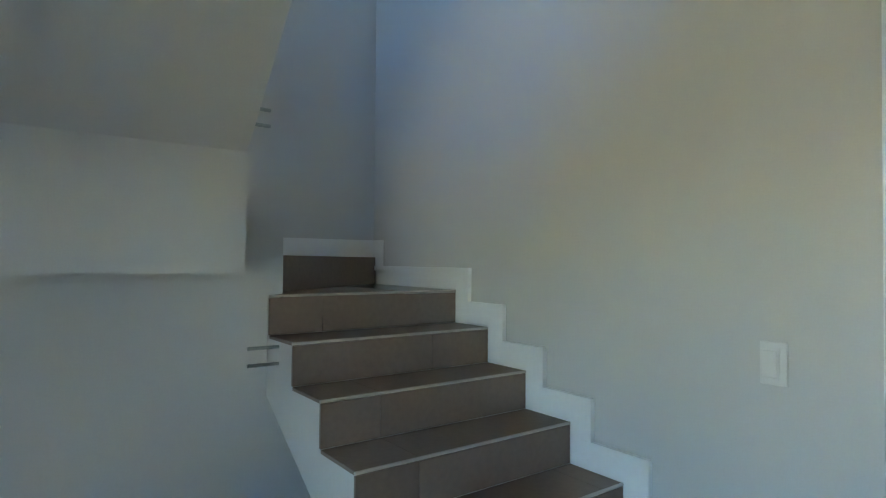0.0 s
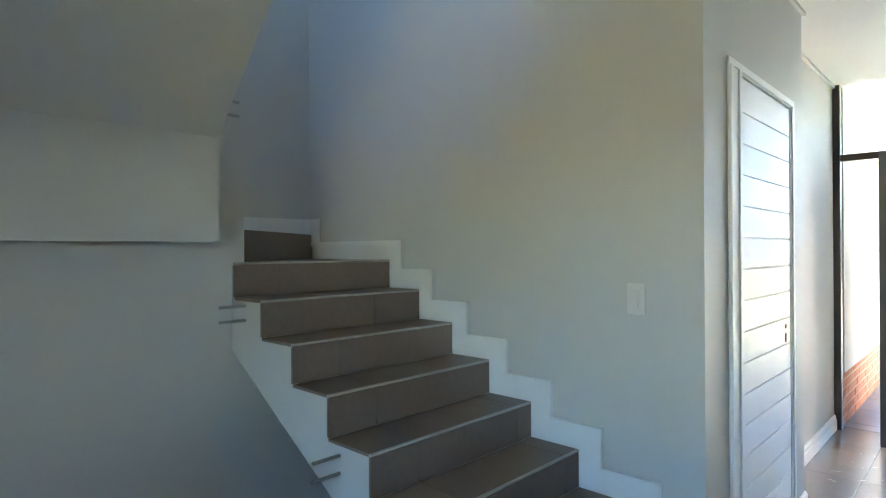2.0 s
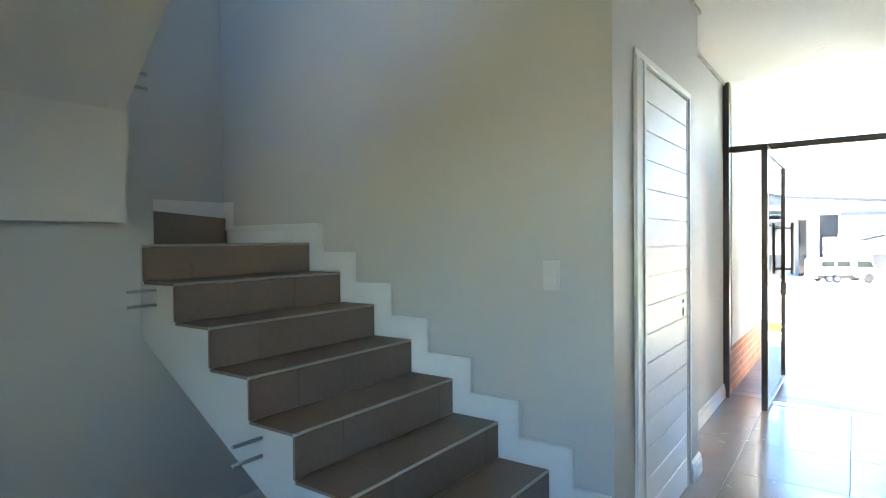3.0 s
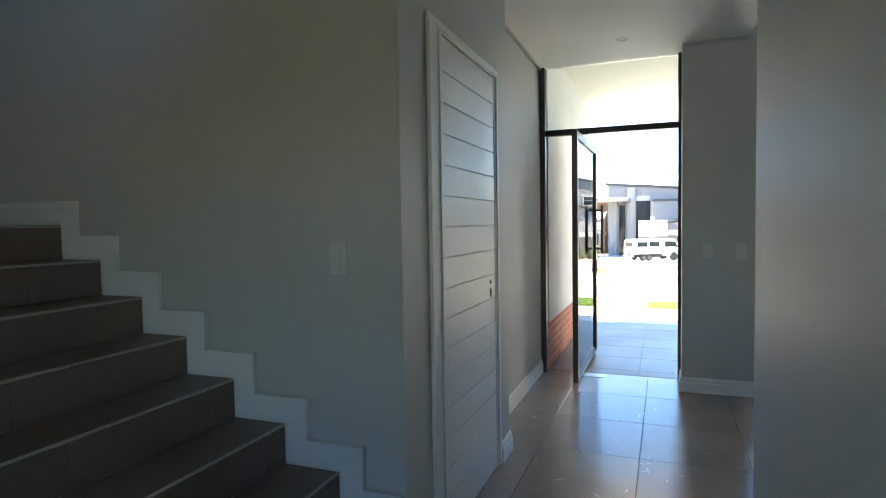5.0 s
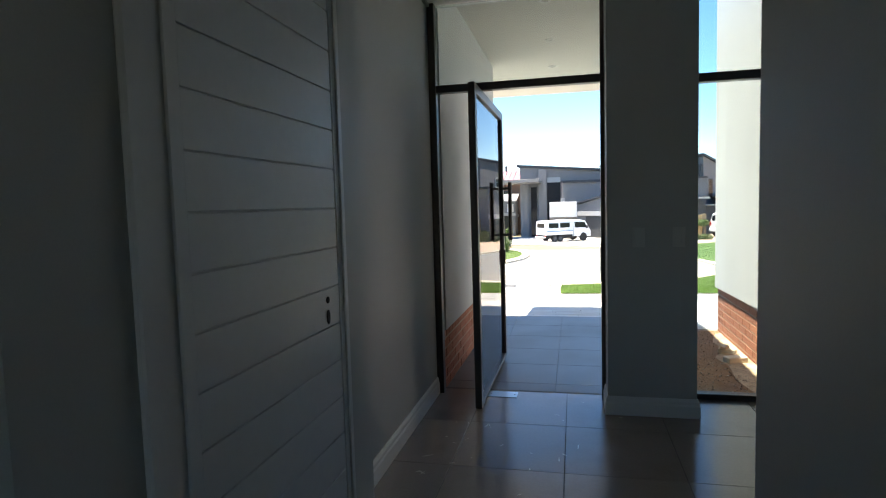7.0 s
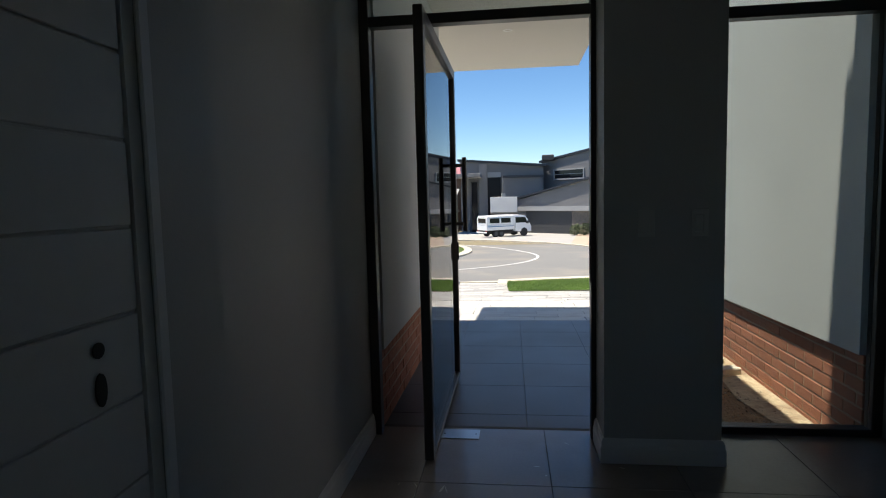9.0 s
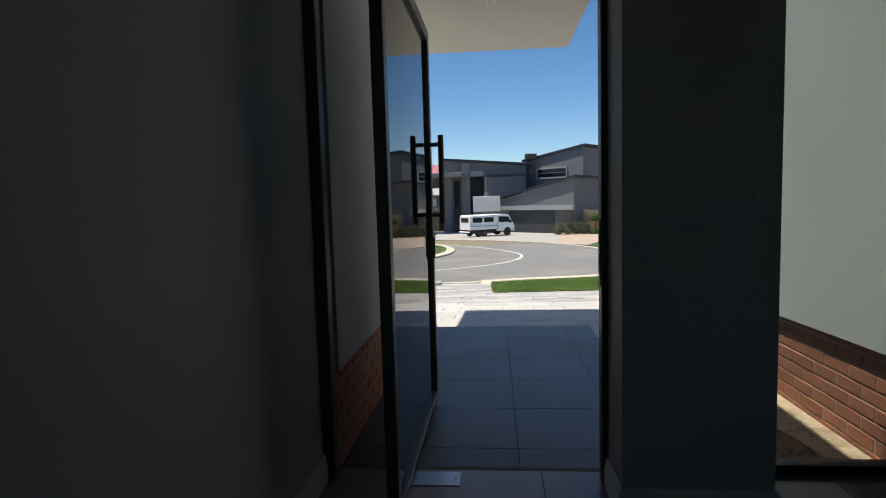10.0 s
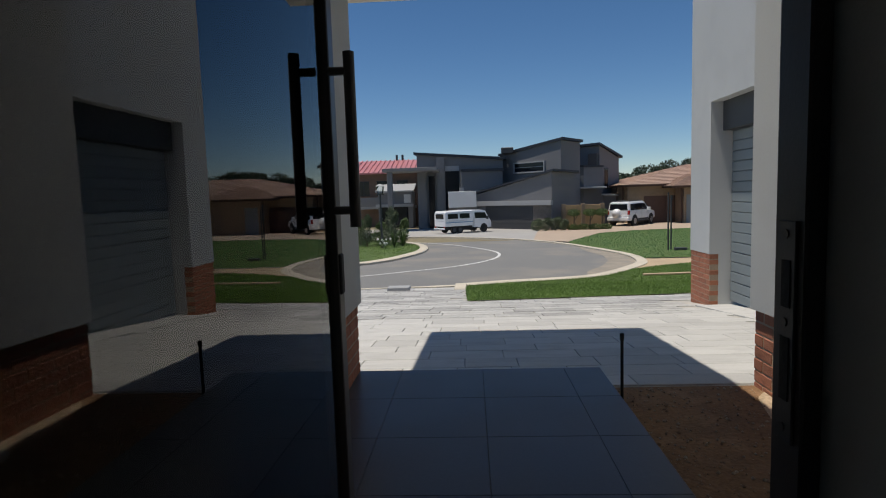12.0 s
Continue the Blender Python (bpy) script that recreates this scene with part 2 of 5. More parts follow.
def skirting(name, pts, label="white moulded skirting board", h=0.115):
    """A moulded board along a polyline on the floor; the room lies to its left."""
    bm = bmesh.new()
    prof = [(0, 0), (0.018, 0), (0.018, h * 0.62), (0.013, h * 0.72), (0.013, h * 0.86), (0.006, h), (0, h)]
    P = [Vector((*p, 0)) for p in pts]
    rings = []
    for i, p in enumerate(P):
        d1 = (P[i] - P[i - 1]).normalized() if i else (P[1] - P[0]).normalized()
        d2 = (P[i + 1] - P[i]).normalized() if i + 1 < len(P) else d1
        n1, n2 = Vector((-d1.y, d1.x, 0)), Vector((-d2.y, d2.x, 0))
        n = (n1 + n2)
        n = n / max(n.length_squared / 2, 1e-6)
        rings.append([bm.verts.new(p + n * a + Vector((0, 0, b + 0.001))) for a, b in prof])
    k = len(prof)
    for a, b in zip(rings, rings[1:]):
        for j in range(k):
            bm.faces.new((a[j], a[(j + 1) % k], b[(j + 1) % k], b[j]))
    bm.faces.new(rings[0])
    bm.faces.new(rings[-1][::-1])
    return structure(name, bm, SKIRT, label, "skirting")


skirting("baseboard_hall", [(-0.16, YE - 0.002), (-0.16, 1.44), (0.012, 1.44), (0.012, 1.245)])
skirting("baseboard_corner", [(0.012, 0.238), (0.012, 0.002)])
skirting("baseboard_pillar", [(1.505, 3.355), (1.505, 3.0), (0.99, 3.0), (0.99, YE - 0.002)])
skirting("baseboard_landing", [(-1.71, -0.01), (-1.71, -3.2)])
skirting("baseboard_right", [(1.21, -3.19), (1.21, 0.83), (1.36, 0.83)])


# ---- stairs ----
def stair_lower():
    st = thing("staircase", (0, 0, 0), "brown tiled staircase with white painted sides", "staircase")
    steps = [(N0X + GO * i, N0Z - RISE * i) for i in range(8)] + [(N0X + GO * 8, 0.135)]
    y0, y1 = -0.915, -0.012
    # white body: sawtooth outline with a sloping underside
    pts = []
    for i, (x, z) in enumerate(steps):
        zb = steps[i + 1][1] if i + 1 < len(steps) else 0.0
        pts += [(x - 0.012, z - 0.014), (x - 0.012, zb - 0.014 if zb else 0.0)]
    pts = [(-1.71, N0Z - 0.014)] + pts + [(-0.03, 0.0), (-1.71, 0.97)]
    part("body", prism(pts, "y", y0 + 0.006, -0.002), PAINT, st, "white painted plaster stair body")
    for i, (x, z) in enumerate(steps):
        zb = steps[i + 1][1] if i + 1 < len(steps) else 0.0
        back = steps[i - 1][0] if i else None
        y1 = -0.30 if i == 8 else -0.012
        cuts = [y0 + 0.22, y0 + 0.8] if i in (4, 5, 8) else [y0 + 0.22] if i % 2 == 0 or i == 3 else [y0 + 0.6]
        edges = [y0] + [c for c in cuts if c < y1 - 0.03] + [y1]
        for a, b in zip(edges, edges[1:]):
            a, b = a + 0.0008, b - 0.0008
            part("riser_tile", box(x - 0.011, x, a, b, zb + 0.001, z - 0.013, bevel=0.0006), STEP, st)
            if i:
                part("tread_tile", box(back + 0.001, x - 0.001, a, b, z - 0.012, z, bevel=0.0006), STEP, st)
        part("nosing_trim", rod((x - 0.004, y0, z - 0.005), (x - 0.004, y1, z - 0.005), 0.006, n=8), TRIM, st, "slim metal edge trim")
    # landing with its diagonal winder step
    part("landing_tile", prism([(N0X - 0.001, y0 + 0.05), (N0X - 0.001, y1), (-2.482, y1), (-1.86, y0 + 0.05)], "z", N0Z - 0.1, N0Z), STEP, st)
    part("winder_step", prism([(-1.845, -0.80), (-2.440, -0.012), (-2.482, -0.012), (-2.482, -0.95), (-1.86, -0.95)], "z", N0Z + 0.002, N0Z + RISE), STEP, st)
    part("winder_step", prism([(-1.86, -0.96), (-2.482, -0.70), (-2.482, -1.9), (-1.86, -1.9)], "z", N0Z + RISE + 0.002, N0Z + 2 * RISE), STEP, st)
    return st


staircase = stair_lower()


def stair_skirting():
    """Stepped white skirting up the wall."""
    w, h = 0.105, 0.105
    bm = bmesh.new()
    xs = [(N0X + GO * i, N0Z - RISE * i) for i in range(8)]
    out, inn = [], []
    for i, (x, z) in enumerate(xs):
        zb = z - RISE
        out += [(x + w, z + h), (x + w, zb + h)]
        inn += [(x, z), (x, zb)]
    out = [(-2.43, N0Z + h)] + out[:-2] + [(0.0, xs[-1][1] + h), (0.0, 0.0)]
    inn = [(-2.43, N0Z)] + inn[:-1] + [(xs[-1][0], 0.0)]
    ob = structure("baseboard_stair", prism(out + inn[::-1], "y", -0.011, -0.001), SKIRT, "white stepped skirting up the stair wall", "skirting")
    # raised bead along the top
    bm = bmesh.new()
    for (x0, z0), (x1, z1) in zip(out, out[1:-1]):
        if abs(x1 - x0) > abs(z1 - z0):
            box(min(x0, x1) - 0.026, max(x0, x1) + 0.001, -0.024, -0.002, z0 - 0.026, z0 + 0.001, bm=bm)
        else:
            box(x0 - 0.026, x0 + 0.0005, -0.0235, -0.002, min(z0, z1) - 0.025, max(z0, z1) + 0.0005, bm=bm)
    structure("baseboard_stair_bead", bm, SKIRT, "raised bead of the stepped skirting", "skirting")
    structure("baseboard_winder", box(-2.482, -2.468, -0.95, -0.012, N0Z + RISE, N0Z + RISE + 0.1), SKIRT, "white skirting on the landing wall", "skirting")
    structure("baseboard_winder_rise", box(-2.482, -2.35, -0.014, -0.0112, N0Z + 0.1, N0Z + RISE + 0.1), SKIRT, "white skirting rising in the corner", "skirting")


stair_skirting()


def stair_upper():
    st = thing("upper_staircase", (-1.51, -1.06, 1.45), "upper flight with smooth plastered underside and square end beam", "staircase")
    X, Z = -1.51, 1.872
    part("end_beam", box(-0.18, 0.0, -1.1, 0.0, 0.0, Z - 1.45), PAINT, st, "square plastered end beam")
    part("slab", prism([(-0.18, Z - 1.45), (0.0, Z - 1.45), (2.2, Z + 2.2 - 1.45), (2.2, Z + 2.36 - 1.45), (-0.02, Z + 0.14 - 1.45), (-0.18, Z + 0.14 - 1.45)], "y", -1.1, 0.0), PAINT, st, "sloping plastered flight slab")
    for i in range(11):
        x, z = 0.2 * i, Z - 1.45 + 0.16 + 0.2 * i
        part("step", prism([(x, z - 0.02), (x + 0.2, z + 0.18), (x, z + 0.18)], "y", -1.09, -0.01), STEP, st, "brown tiled step")
    return st


upper = stair_upper()


def rail_bolts(name, at, group, axis, length, gap):
    t = thing(name, at, "pair of bare threaded rods for a future handrail", "bolt", group)
    ax = Vector(axis)
    for k in (0, 1):
        o = Vector((0, 0, -gap * k))
        part("rod", rod(o, o + ax * length, 0.0068, n=10), BOLTM, t)
    return t


rail_bolts("handrail_bolts", (-1.585, -0.909, 1.175), "handrail fixing bolts", (0, -1, 0), 0.115, 0.062)
rail_bolts("handrail_bolts", (-0.905, -0.909, 0.695), "handrail fixing bolts", (0, -1, 0), 0.115, 0.062)
rail_bolts("handrail_bolts", (-1.455, -1.06, 2.015), "handrail fixing bolts", (0, 1, 0), 0.06, 0.055)


# ---- white panelled door ----
def panel_door():
    d = thing("door_1", (0.013, 0.385, 0), "closed white door with horizontal grooves, no handle fitted", "door")
    d["kind"] = "structure"
    W, H = 0.825, 2.125
    # frame lining and architrave, in the door's own axes (y along the wall)
    bm = box(-0.15, 0.0, 0.0, 0.028, 0, H)
    box(-0.15, 0.0, W - 0.028, W, 0, H, bm=bm)
    box(-0.15, 0.0, 0.028, W - 0.028, H - 0.006, H, bm=bm)
    part("door_frame", bm, DOORW, d, "white painted door lining")
    for y0, y1, z0, z1 in ((-0.14, 0.0, 0.0, H), (W, W + 0.028, 0.0, H), (-0.14, W + 0.028, H, H + 0.032)):
        bm = box(0.0, 0.009 if y0 < 0 else 0.008, y0, y1, z0, z1, bevel=0.003)
        if y1 == 0.0:
            box(0.009, 0.017, y0, y0 + 0.04, z0, z1, bevel=0.004, bm=bm)
            box(0.009, 0.016, y1 - 0.035, y1, z0, z1, bevel=0.004, bm=bm)
        part("architrave", bm, DOORW, d, "moulded white architrave")
    leaf = part("leaf", box(-0.045, -0.009, 0.03, W - 0.03, 0.008, H - 0.012), DOORW, d, "white door leaf")
    lines = [0.008] + [1.97 - 0.1285 * k for k in range(14, -1, -1)] + [H - 0.012]
    for z0, z1 in zip(lines, lines[1:]):
        part("panel_board", box(-0.009, -0.002, 0.03, W - 0.034, z0 + 0.0022, z1 - 0.0022, bevel=0.0015), DOORW, leaf)
    for z, h in ((1.032, 0.014), (0.976, 0.03)):
        bm = rod((-0.004, W - 0.125, z), (0.0006, W - 0.125, z), 0.011, n=14)
        for v in bm.verts:
            v.co.z = z + (v.co.z - z) * h / 0.011 * 0.8
        part("lock_hole", bm, BLACK, leaf, "dark empty lock hole")
    return d


panel_door()


# ---- light switches and downlights ----
def light_switch(at, rz, label, group="light switches"):
    s = thing("light_switch", at, label, "light switch", group, rz)
    part("plate", box(-0.036, 0.036, -0.008, 0, -0.06, 0.06, bevel=0.003, seg=2), PLASTIC, s)
    part("rocker", box(-0.026, 0.012, -0.013, -0.008, -0.04, 0.035, bevel=0.002), PLASTIC, s)
    part("rim", box(0.014, 0.018, -0.0105, -0.008, -0.045, 0.045), PLASTIC, s)
    return s


light_switch((-0.24, -0.0005, 1.222), 0, "white rectangular light switch on the stair wall")
light_switch((1.172, 2.9995, 1.10), 0, "white light switch on the pillar beside the front door")
light_switch((1.40, 2.9995, 1.10), 0, "white light switch on the pillar beside the front door")


def downlight(at, group="recessed downlights"):
    d = thing("downlight", at, "small round recessed downlight, switched off", "downlight", group)
    bm = bmesh.new()
    for r0, r1, z0, z1 in ((0.03, 0.045, -0.004, -0.004), (0.045, 0.048, -0.004, 0.0), (0.03, 0.026, -0.004, 0.012)):
        a = [bm.verts.new((r0 * math.cos(t * math.tau / 20), r0 * math.sin(t * math.tau / 20), z0)) for t in range(20)]
        b = [bm.verts.new((r1 * math.cos(t * math.tau / 20), r1 * math.sin(t * math.tau / 20), z1)) for t in range(20)]
        for i in range(20):
            bm.faces.new((a[i], a[(i + 1) % 20], b[(i + 1) % 20], b[i]))
    part("ring", bm, PLASTIC, d, "white trim ring")
    part("lamp_face", rod((0, 0, 0.004), (0, 0, 0.012), 0.026, n=16), DARKMETAL, d, "unlit lamp face")
    return d


for y in (2.70,):
    downlight((0.57, y, CZ - 0.001))


# ---- entrance frame, transom and pivot door ----
def entrance():
    e = thing("door_2", (0.0, YE, 0.0), "dark bronze aluminium entrance frame with glass over the door", "door frame")
    e["kind"] = "structure"
    for x0, x1, z0, z1 in ((-0.16, -0.112, 0, 2.70), (0.966, 0.99, 0, 2.70)):
        part("jamb", box(x0, x1, 0.0, 0.065, z0, z1, bevel=0.003), BRONZE, e)
    part("transom_bar", box(-0.112, 0.966, 0.0, 0.065, 2.085, 2.135, bevel=0.003), BRONZE, e)
    part("transom_glass", box(-0.112, 0.966, 0.034, 0.040, 2.135, 2.67), GLASS, e).visible_shadow = False
    s = part("strike_plate", box(0.9625, 0.966, 0.014, 0.05, 0.795, 1.055, bevel=0.001), DARKMETAL, e, "dark metal lock strike plate")
    for z, h in ((0.845, 0.075), (0.955, 0.055)):
        part("keep_slot", box(0.9615, 0.963, 0.022, 0.04, z, z + h), BLACK, s)
    for z in (0.812, 0.937, 1.04):
        part("screw", rod((0.9612, 0.032, z), (0.963, 0.032, z), 0.005, n=10), BRONZE, s)
    return e


entrance()


def pivot_door():
    L = 1.375
    d = thing("pivot_door", (0.184, 2.935, 0.012), "tall glass pivot door in dark bronze aluminium, standing open", "door", rz=-0.25)
    H = 2.07
    for y0, y1 in ((0, 0.06), (L - 0.06, L)):
        part("stile", box(-0.022, 0.022, y0, y1, 0, H, bevel=0.003), BRONZE, d)
    part("top_rail", box(-0.022, 0.022, 0.06, L - 0.06, H - 0.06, H, bevel=0.003), BRONZE, d)
    part("bottom_rail", box(-0.022, 0.022, 0.06, L - 0.06, 0, 0.025, bevel=0.003), BRONZE, d)
    part("glass_pane", box(-0.004, 0.004, 0.06, L - 0.06, 0.025, H - 0.06), DOORGLASS, d).visible_shadow = False
    for side in (-1, 1):
        h = part("pull_handle", rod((side * 0.082, L - 0.075, 1.0), (side * 0.082, L - 0.075, 1.49), 0.016, n=14), BRONZE, d, "dark tubular pull handle")
        for z in (1.048, 1.438):
            part("standoff", rod((side * 0.022, L - 0.075, z), (side * 0.082, L - 0.075, z), 0.012, n=10), BRONZE, h)
    part("lock_body", box(-0.03, 0.03, L - 0.055, L - 0.02, 0.80, 0.92, bevel=0.004), BLACK, d)
    return d


pivot_door()
plate = thing("pivot_plate", (0.30, 3.27, 0.001), "brushed steel floor pivot cover plate at the threshold", "cover plate")
part("plate", box(-0.1, 0.1, -0.058, 0.058, 0, 0.003, bevel=0.001), STEEL, plate)
for x in (-0.082, 0.082):
    part("screw", rod((x, 0, 0.003), (x, 0, 0.0038), 0.005, n=10), BLACK, plate)


# ---- tall window beside the pillar ----
def tall_window():
    w = thing("window_1", (1.505, 3.36, 0), "tall double-height window in dark bronze aluminium", "window")
    w["kind"] = "structure"
    W, H = 0.885, TOP - 0.2
    for x0, x1 in ((0.0, 0.05), (W - 0.05, W)):
        part("window_frame", box(x0, x1, 0, 0.07, 0, H, bevel=0.003), BRONZE, w)
    zs = (0.0, 2.06, 2.75, H - 0.05)
    for z in zs:
        part("transom_bar", box(0.05, W - 0.05, 0, 0.02 if z > 3 else 0.07, z, z + (0.055 if z else 0.035), bevel=0.003), BRONZE, w)
    for a, b in zip(zs, zs[1:]):
        part("pane", box(0.05, W - 0.05, 0.03, 0.036, a + (0.055 if a else 0.035), b), GLASS, w).visible_shadow = False
    return w


tall_window()
structure("wall_over_window", box(1.505, 2.31, 3.29, 3.345, TOP - 0.2, TOP), PAINT, "painted wall over the tall window", "wall")

def back_window(name, x0, x1, z0, z1, label):
    w = thing(name, (x0, -3.33, z0), label, "window")
    w["kind"] = "structure"
    W, H = x1 - x0, z1 - z0
    for a, b, c, d in ((0, 0.05, 0, H), (W - 0.05, W, 0, H), (0.05, W - 0.05, 0, 0.05), (0.05, W - 0.05, H - 0.05, H), (W / 2 - 0.025, W / 2 + 0.025, 0.05, H - 0.05)):
        part("window_frame", box(a, b, 0, 0.07, c, d, bevel=0.003), BRONZE, w)
    part("pane", box(0.05, W - 0.05, 0.03, 0.036, 0.05, H - 0.05), GLASS, w).visible_shadow = False


back_window("window_2", -1.4, 0.2, 3.75, 4.85, "high window over the stairs in dark aluminium")
# unseen opening, added to house the rear fill lamp
back_window("window_3", -0.1, 0.8, 0.7, 1.9, "assumed, unseen back window in dark aluminium around a fill lamp")

# ---- floor tiles ----
def floor_tiles():
    TX, TY = 0.57, 0.602
    g = 0.0016
    x_lines = [0.735 + TX * k for k in range(-6, 5)]
    y_lines = [3.355 - TY * k for k in range(0, 12)]
    for i in range(len(x_lines) - 1):
        for j in range(len(y_lines) - 1):
            x0, x1 = max(x_lines[i], -1.70), min(x_lines[i + 1], 2.5)
            y1, y0 = y_lines[j], max(y_lines[j + 1], -3.19)
            if x1 - x0 < 0.02 or y1 - y0 < 0.02 or (x1 < -0.11 and y0 > -0.1):
                continue
            part("tile", box(x0 + g, x1 - g, y0 + g, y1 - g, -0.0058, 0.0, bevel=0.0008), TILE, floor)


floor_tiles()


# ---- the house outside ----
PROFILE = [(-60, -0.14), (6.2, -0.14), (8.2, -0.28), (12.2, -0.69), (15.8, -1.04), (24.4, -1.17), (43.5, -1.70), (60, -1.8), (1500, -1.8)]
PY, PZ = [p[0] for p in PROFILE], [p[1] for p in PROFILE]


def ground_z(y):
    return float(np.interp(y, PY, PZ))


def sheet(pts, lift, thick=0.0, step=0.0):
    """A flat outline in plan, draped over the slope of the ground."""
    bm = bmesh.new()
    f = bm.faces.new([bm.verts.new((x, y, 0)) for x, y in pts])
    cuts = PY[1:-1] + ([y for y in np.arange(min(p[1] for p in pts), max(p[1] for p in pts), step)] if step else [])
    for y in cuts:
        bmesh.ops.bisect_plane(bm, geom=bm.verts[:] + bm.edges[:] + bm.faces[:], plane_co=(0, y, 0), plane_no=(0, 1, 0))
    if thick:
        r = bmesh.ops.extrude_face_region(bm, geom=bm.faces[:])
        for v in r["geom"]:
            if isinstance(v, bmesh.types.BMVert):
                v.co.z += thick
    for v in bm.verts:
        v.co.z += ground_z(v.co.y) + lift
    bmesh.ops.triangulate(bm, faces=[f for f in bm.faces if len(f.verts) > 4])
    return bm


structure("ground", sheet([(-900, 3.3), (900, 3.3), (900, 1400), (-900, 1400)], -0.07), FIELD, "dry bare ground reaching the horizon", "ground")
structure("ground_behind", box(-900, 900, -900, 3.299, -0.5, -0.13), FIELD, "bare ground around the house", "ground")
structure("road", sheet([(-60, 15.3), (60, 15.3), (60, 33), (-60, 33)], -0.03), ASPHALT, "grey asphalt residential street with a bend", "road")
drive = structure("driveway", sheet([(-9, 6.19), (9, 6.19), (9, 12.6), (0.5, 11.9), (0.42, 15.8), (-9, 15.5)], -0.014), PAVEJOINT, "pale rectangular concrete block driveway", "driveway")
porch = structure("porch", box(-0.25, 1.39, 3.402, 6.18, -0.3, -0.024), GROUT, "raised tiled porch slab with dark grout", "porch")
structure("flower_bed", sheet([(1.39, 3.42), (3.2, 3.42), (3.2, 6.18), (1.39, 6.18)], -0.012, step=0.3), DIRT, "bare red-brown soil bed beside the porch", "soil")


def porch_tiles():
    g = 0.0013
    xs = [-0.24, 0.14, 0.65, 1.16, 1.388]
    ys = [3.405] + [6.18 - 0.514 * k for k in range(5, -1, -1)]
    for a, b in zip(xs, xs[1:]):
        for c, d in zip(ys, ys[1:]):
            part("tile", box(a + g, b - g, c + g, d - g, -0.0238, -0.018, bevel=0.0012), PORCHTILE, porch)


porch_tiles()

structure("wall_porch", box(-0.40, -0.108, 3.345, 6.175, 0.43, 2.909), GREYOUT, "grey plastered porch wall over a red brick plinth", "wall")
structure("wall_facade", box(-6.5, -0.40, 3.0, 3.34, -0.5, 5.6), GREYOUT, "grey plastered house front", "wall")
structure("wall_garage_side", prism([(3.432, 0.395), (6.19, 0.336), (6.19, 5.6), (3.432, 5.6)], "x", 2.31, 2.55), GREYOUT, "grey plastered wing wall over a red brick plinth", "wall")
structure("porch_canopy", box(-0.56, 1.47, 3.421, 8.15, 2.91, 3.3, bevel=0.005), SOFFIT, "flat concrete porch canopy with cream soffit", "canopy")
for x, y in ((0.59, 4.11), (0.58, 5.24), (0.57, 6.38)):
    downlight((x, y, 2.909))
# garage front behind the wing wall
bm = prism([(6.18, -0.5), (6.9, -0.5), (6.9, 2.2), (10.48, 2.2), (10.48, 5.6), (6.18, 5.6)], "x", 3.8, 4.25)
structure("wall_garage_front", bm, GREYOUT, "grey plastered garage front", "wall")
structure("wall_garage_link", box(2.551, 4.25, 5.95, 6.18, -0.4, 5.6), GREYOUT, "grey plastered return wall", "wall")
structure("wall_porch_core", box(-0.40, -0.2, 3.345, 6.1, -0.3, 0.429), MORTAR, "mortar core of the brick plinth", "wall")
structure("wall_garage_core", box(2.43, 2.55, 3.435, 6.1, -0.35, 0.335), MORTAR, "mortar core of the brick plinth", "wall")
structure("wall_pier_core", box(3.91, 4.5, 10.58, 11.05, -0.9, 0.179), MORTAR, "mortar core of the pier", "wall")
structure("wall_garage_reveal", box(3.925, 4.5, 10.48, 10.579, -0.7, 0.179), GREYOUT, "grey plastered garage reveal", "wall")
structure("wall_garage_pier", box(3.8, 4.5, 10.48, 11.15, 0.18, 5.6), GREYOUT, "grey plastered garage pier over red brick", "wall")
structure("wall_garage_end", box(4.5, 9.5, 10.9, 11.15, -0.7, 5.6), GREYOUT, "grey plastered garage end wall", "wall")


# ---- brick plinths ----
BRICK_ME = {}


def brick_mesh(l, d, h):
    key = (round(l, 3), round(d, 3), round(h, 3))
    if key not in BRICK_ME:
        BRICK_ME[key] = mesh("brick", box(-l / 2, l / 2, -d / 2, d / 2, -h / 2, h / 2, bevel=0.004), BRICK)
    return BRICK_ME[key]


def plinth(name, at, length, z0, z1, rz, label, course=0.071, soldier=True, depth=0.1):
    """A face-brick plinth along its own x axis, laid in running bond; its face looks along -y."""
    p = thing(name, at, label, "brick plinth", rz=rz)
    p["kind"] = "structure"
    part("mortar_core", box(0.006, length - 0.006, 0.006, depth, z0, z1), MORTAR, p, "recessed mortar bed")
    z, row = z0, 0
    top = z1 - (0.075 if soldier else 0)
    n = max(1, round((top - z0) / course))
    ch = (top - z0) / n
    for r in range(n):
        x = -0.107 * (r % 2)
        while x < length - 0.01:
            a, b = max(x, 0.0), min(x + 0.205, length)
            if b - a > 0.03:
                ob = new("brick", brick_mesh(b - a, depth, ch - 0.009))
                ob.parent = p
                ob.location = ((a + b) / 2, depth / 2 + random.uniform(0, 0.004), z0 + ch * (r + 0.5))
            x += 0.215
    if soldier:
        x = 0.0
        while x < length - 0.05:
            b = min(x + 0.1, length)
            ob = new("brick", brick_mesh(b - x, depth, 0.066))
            ob.parent = p
            ob.location = ((x + b) / 2, depth / 2, z1 - 0.034)
            x += 0.11
    return p


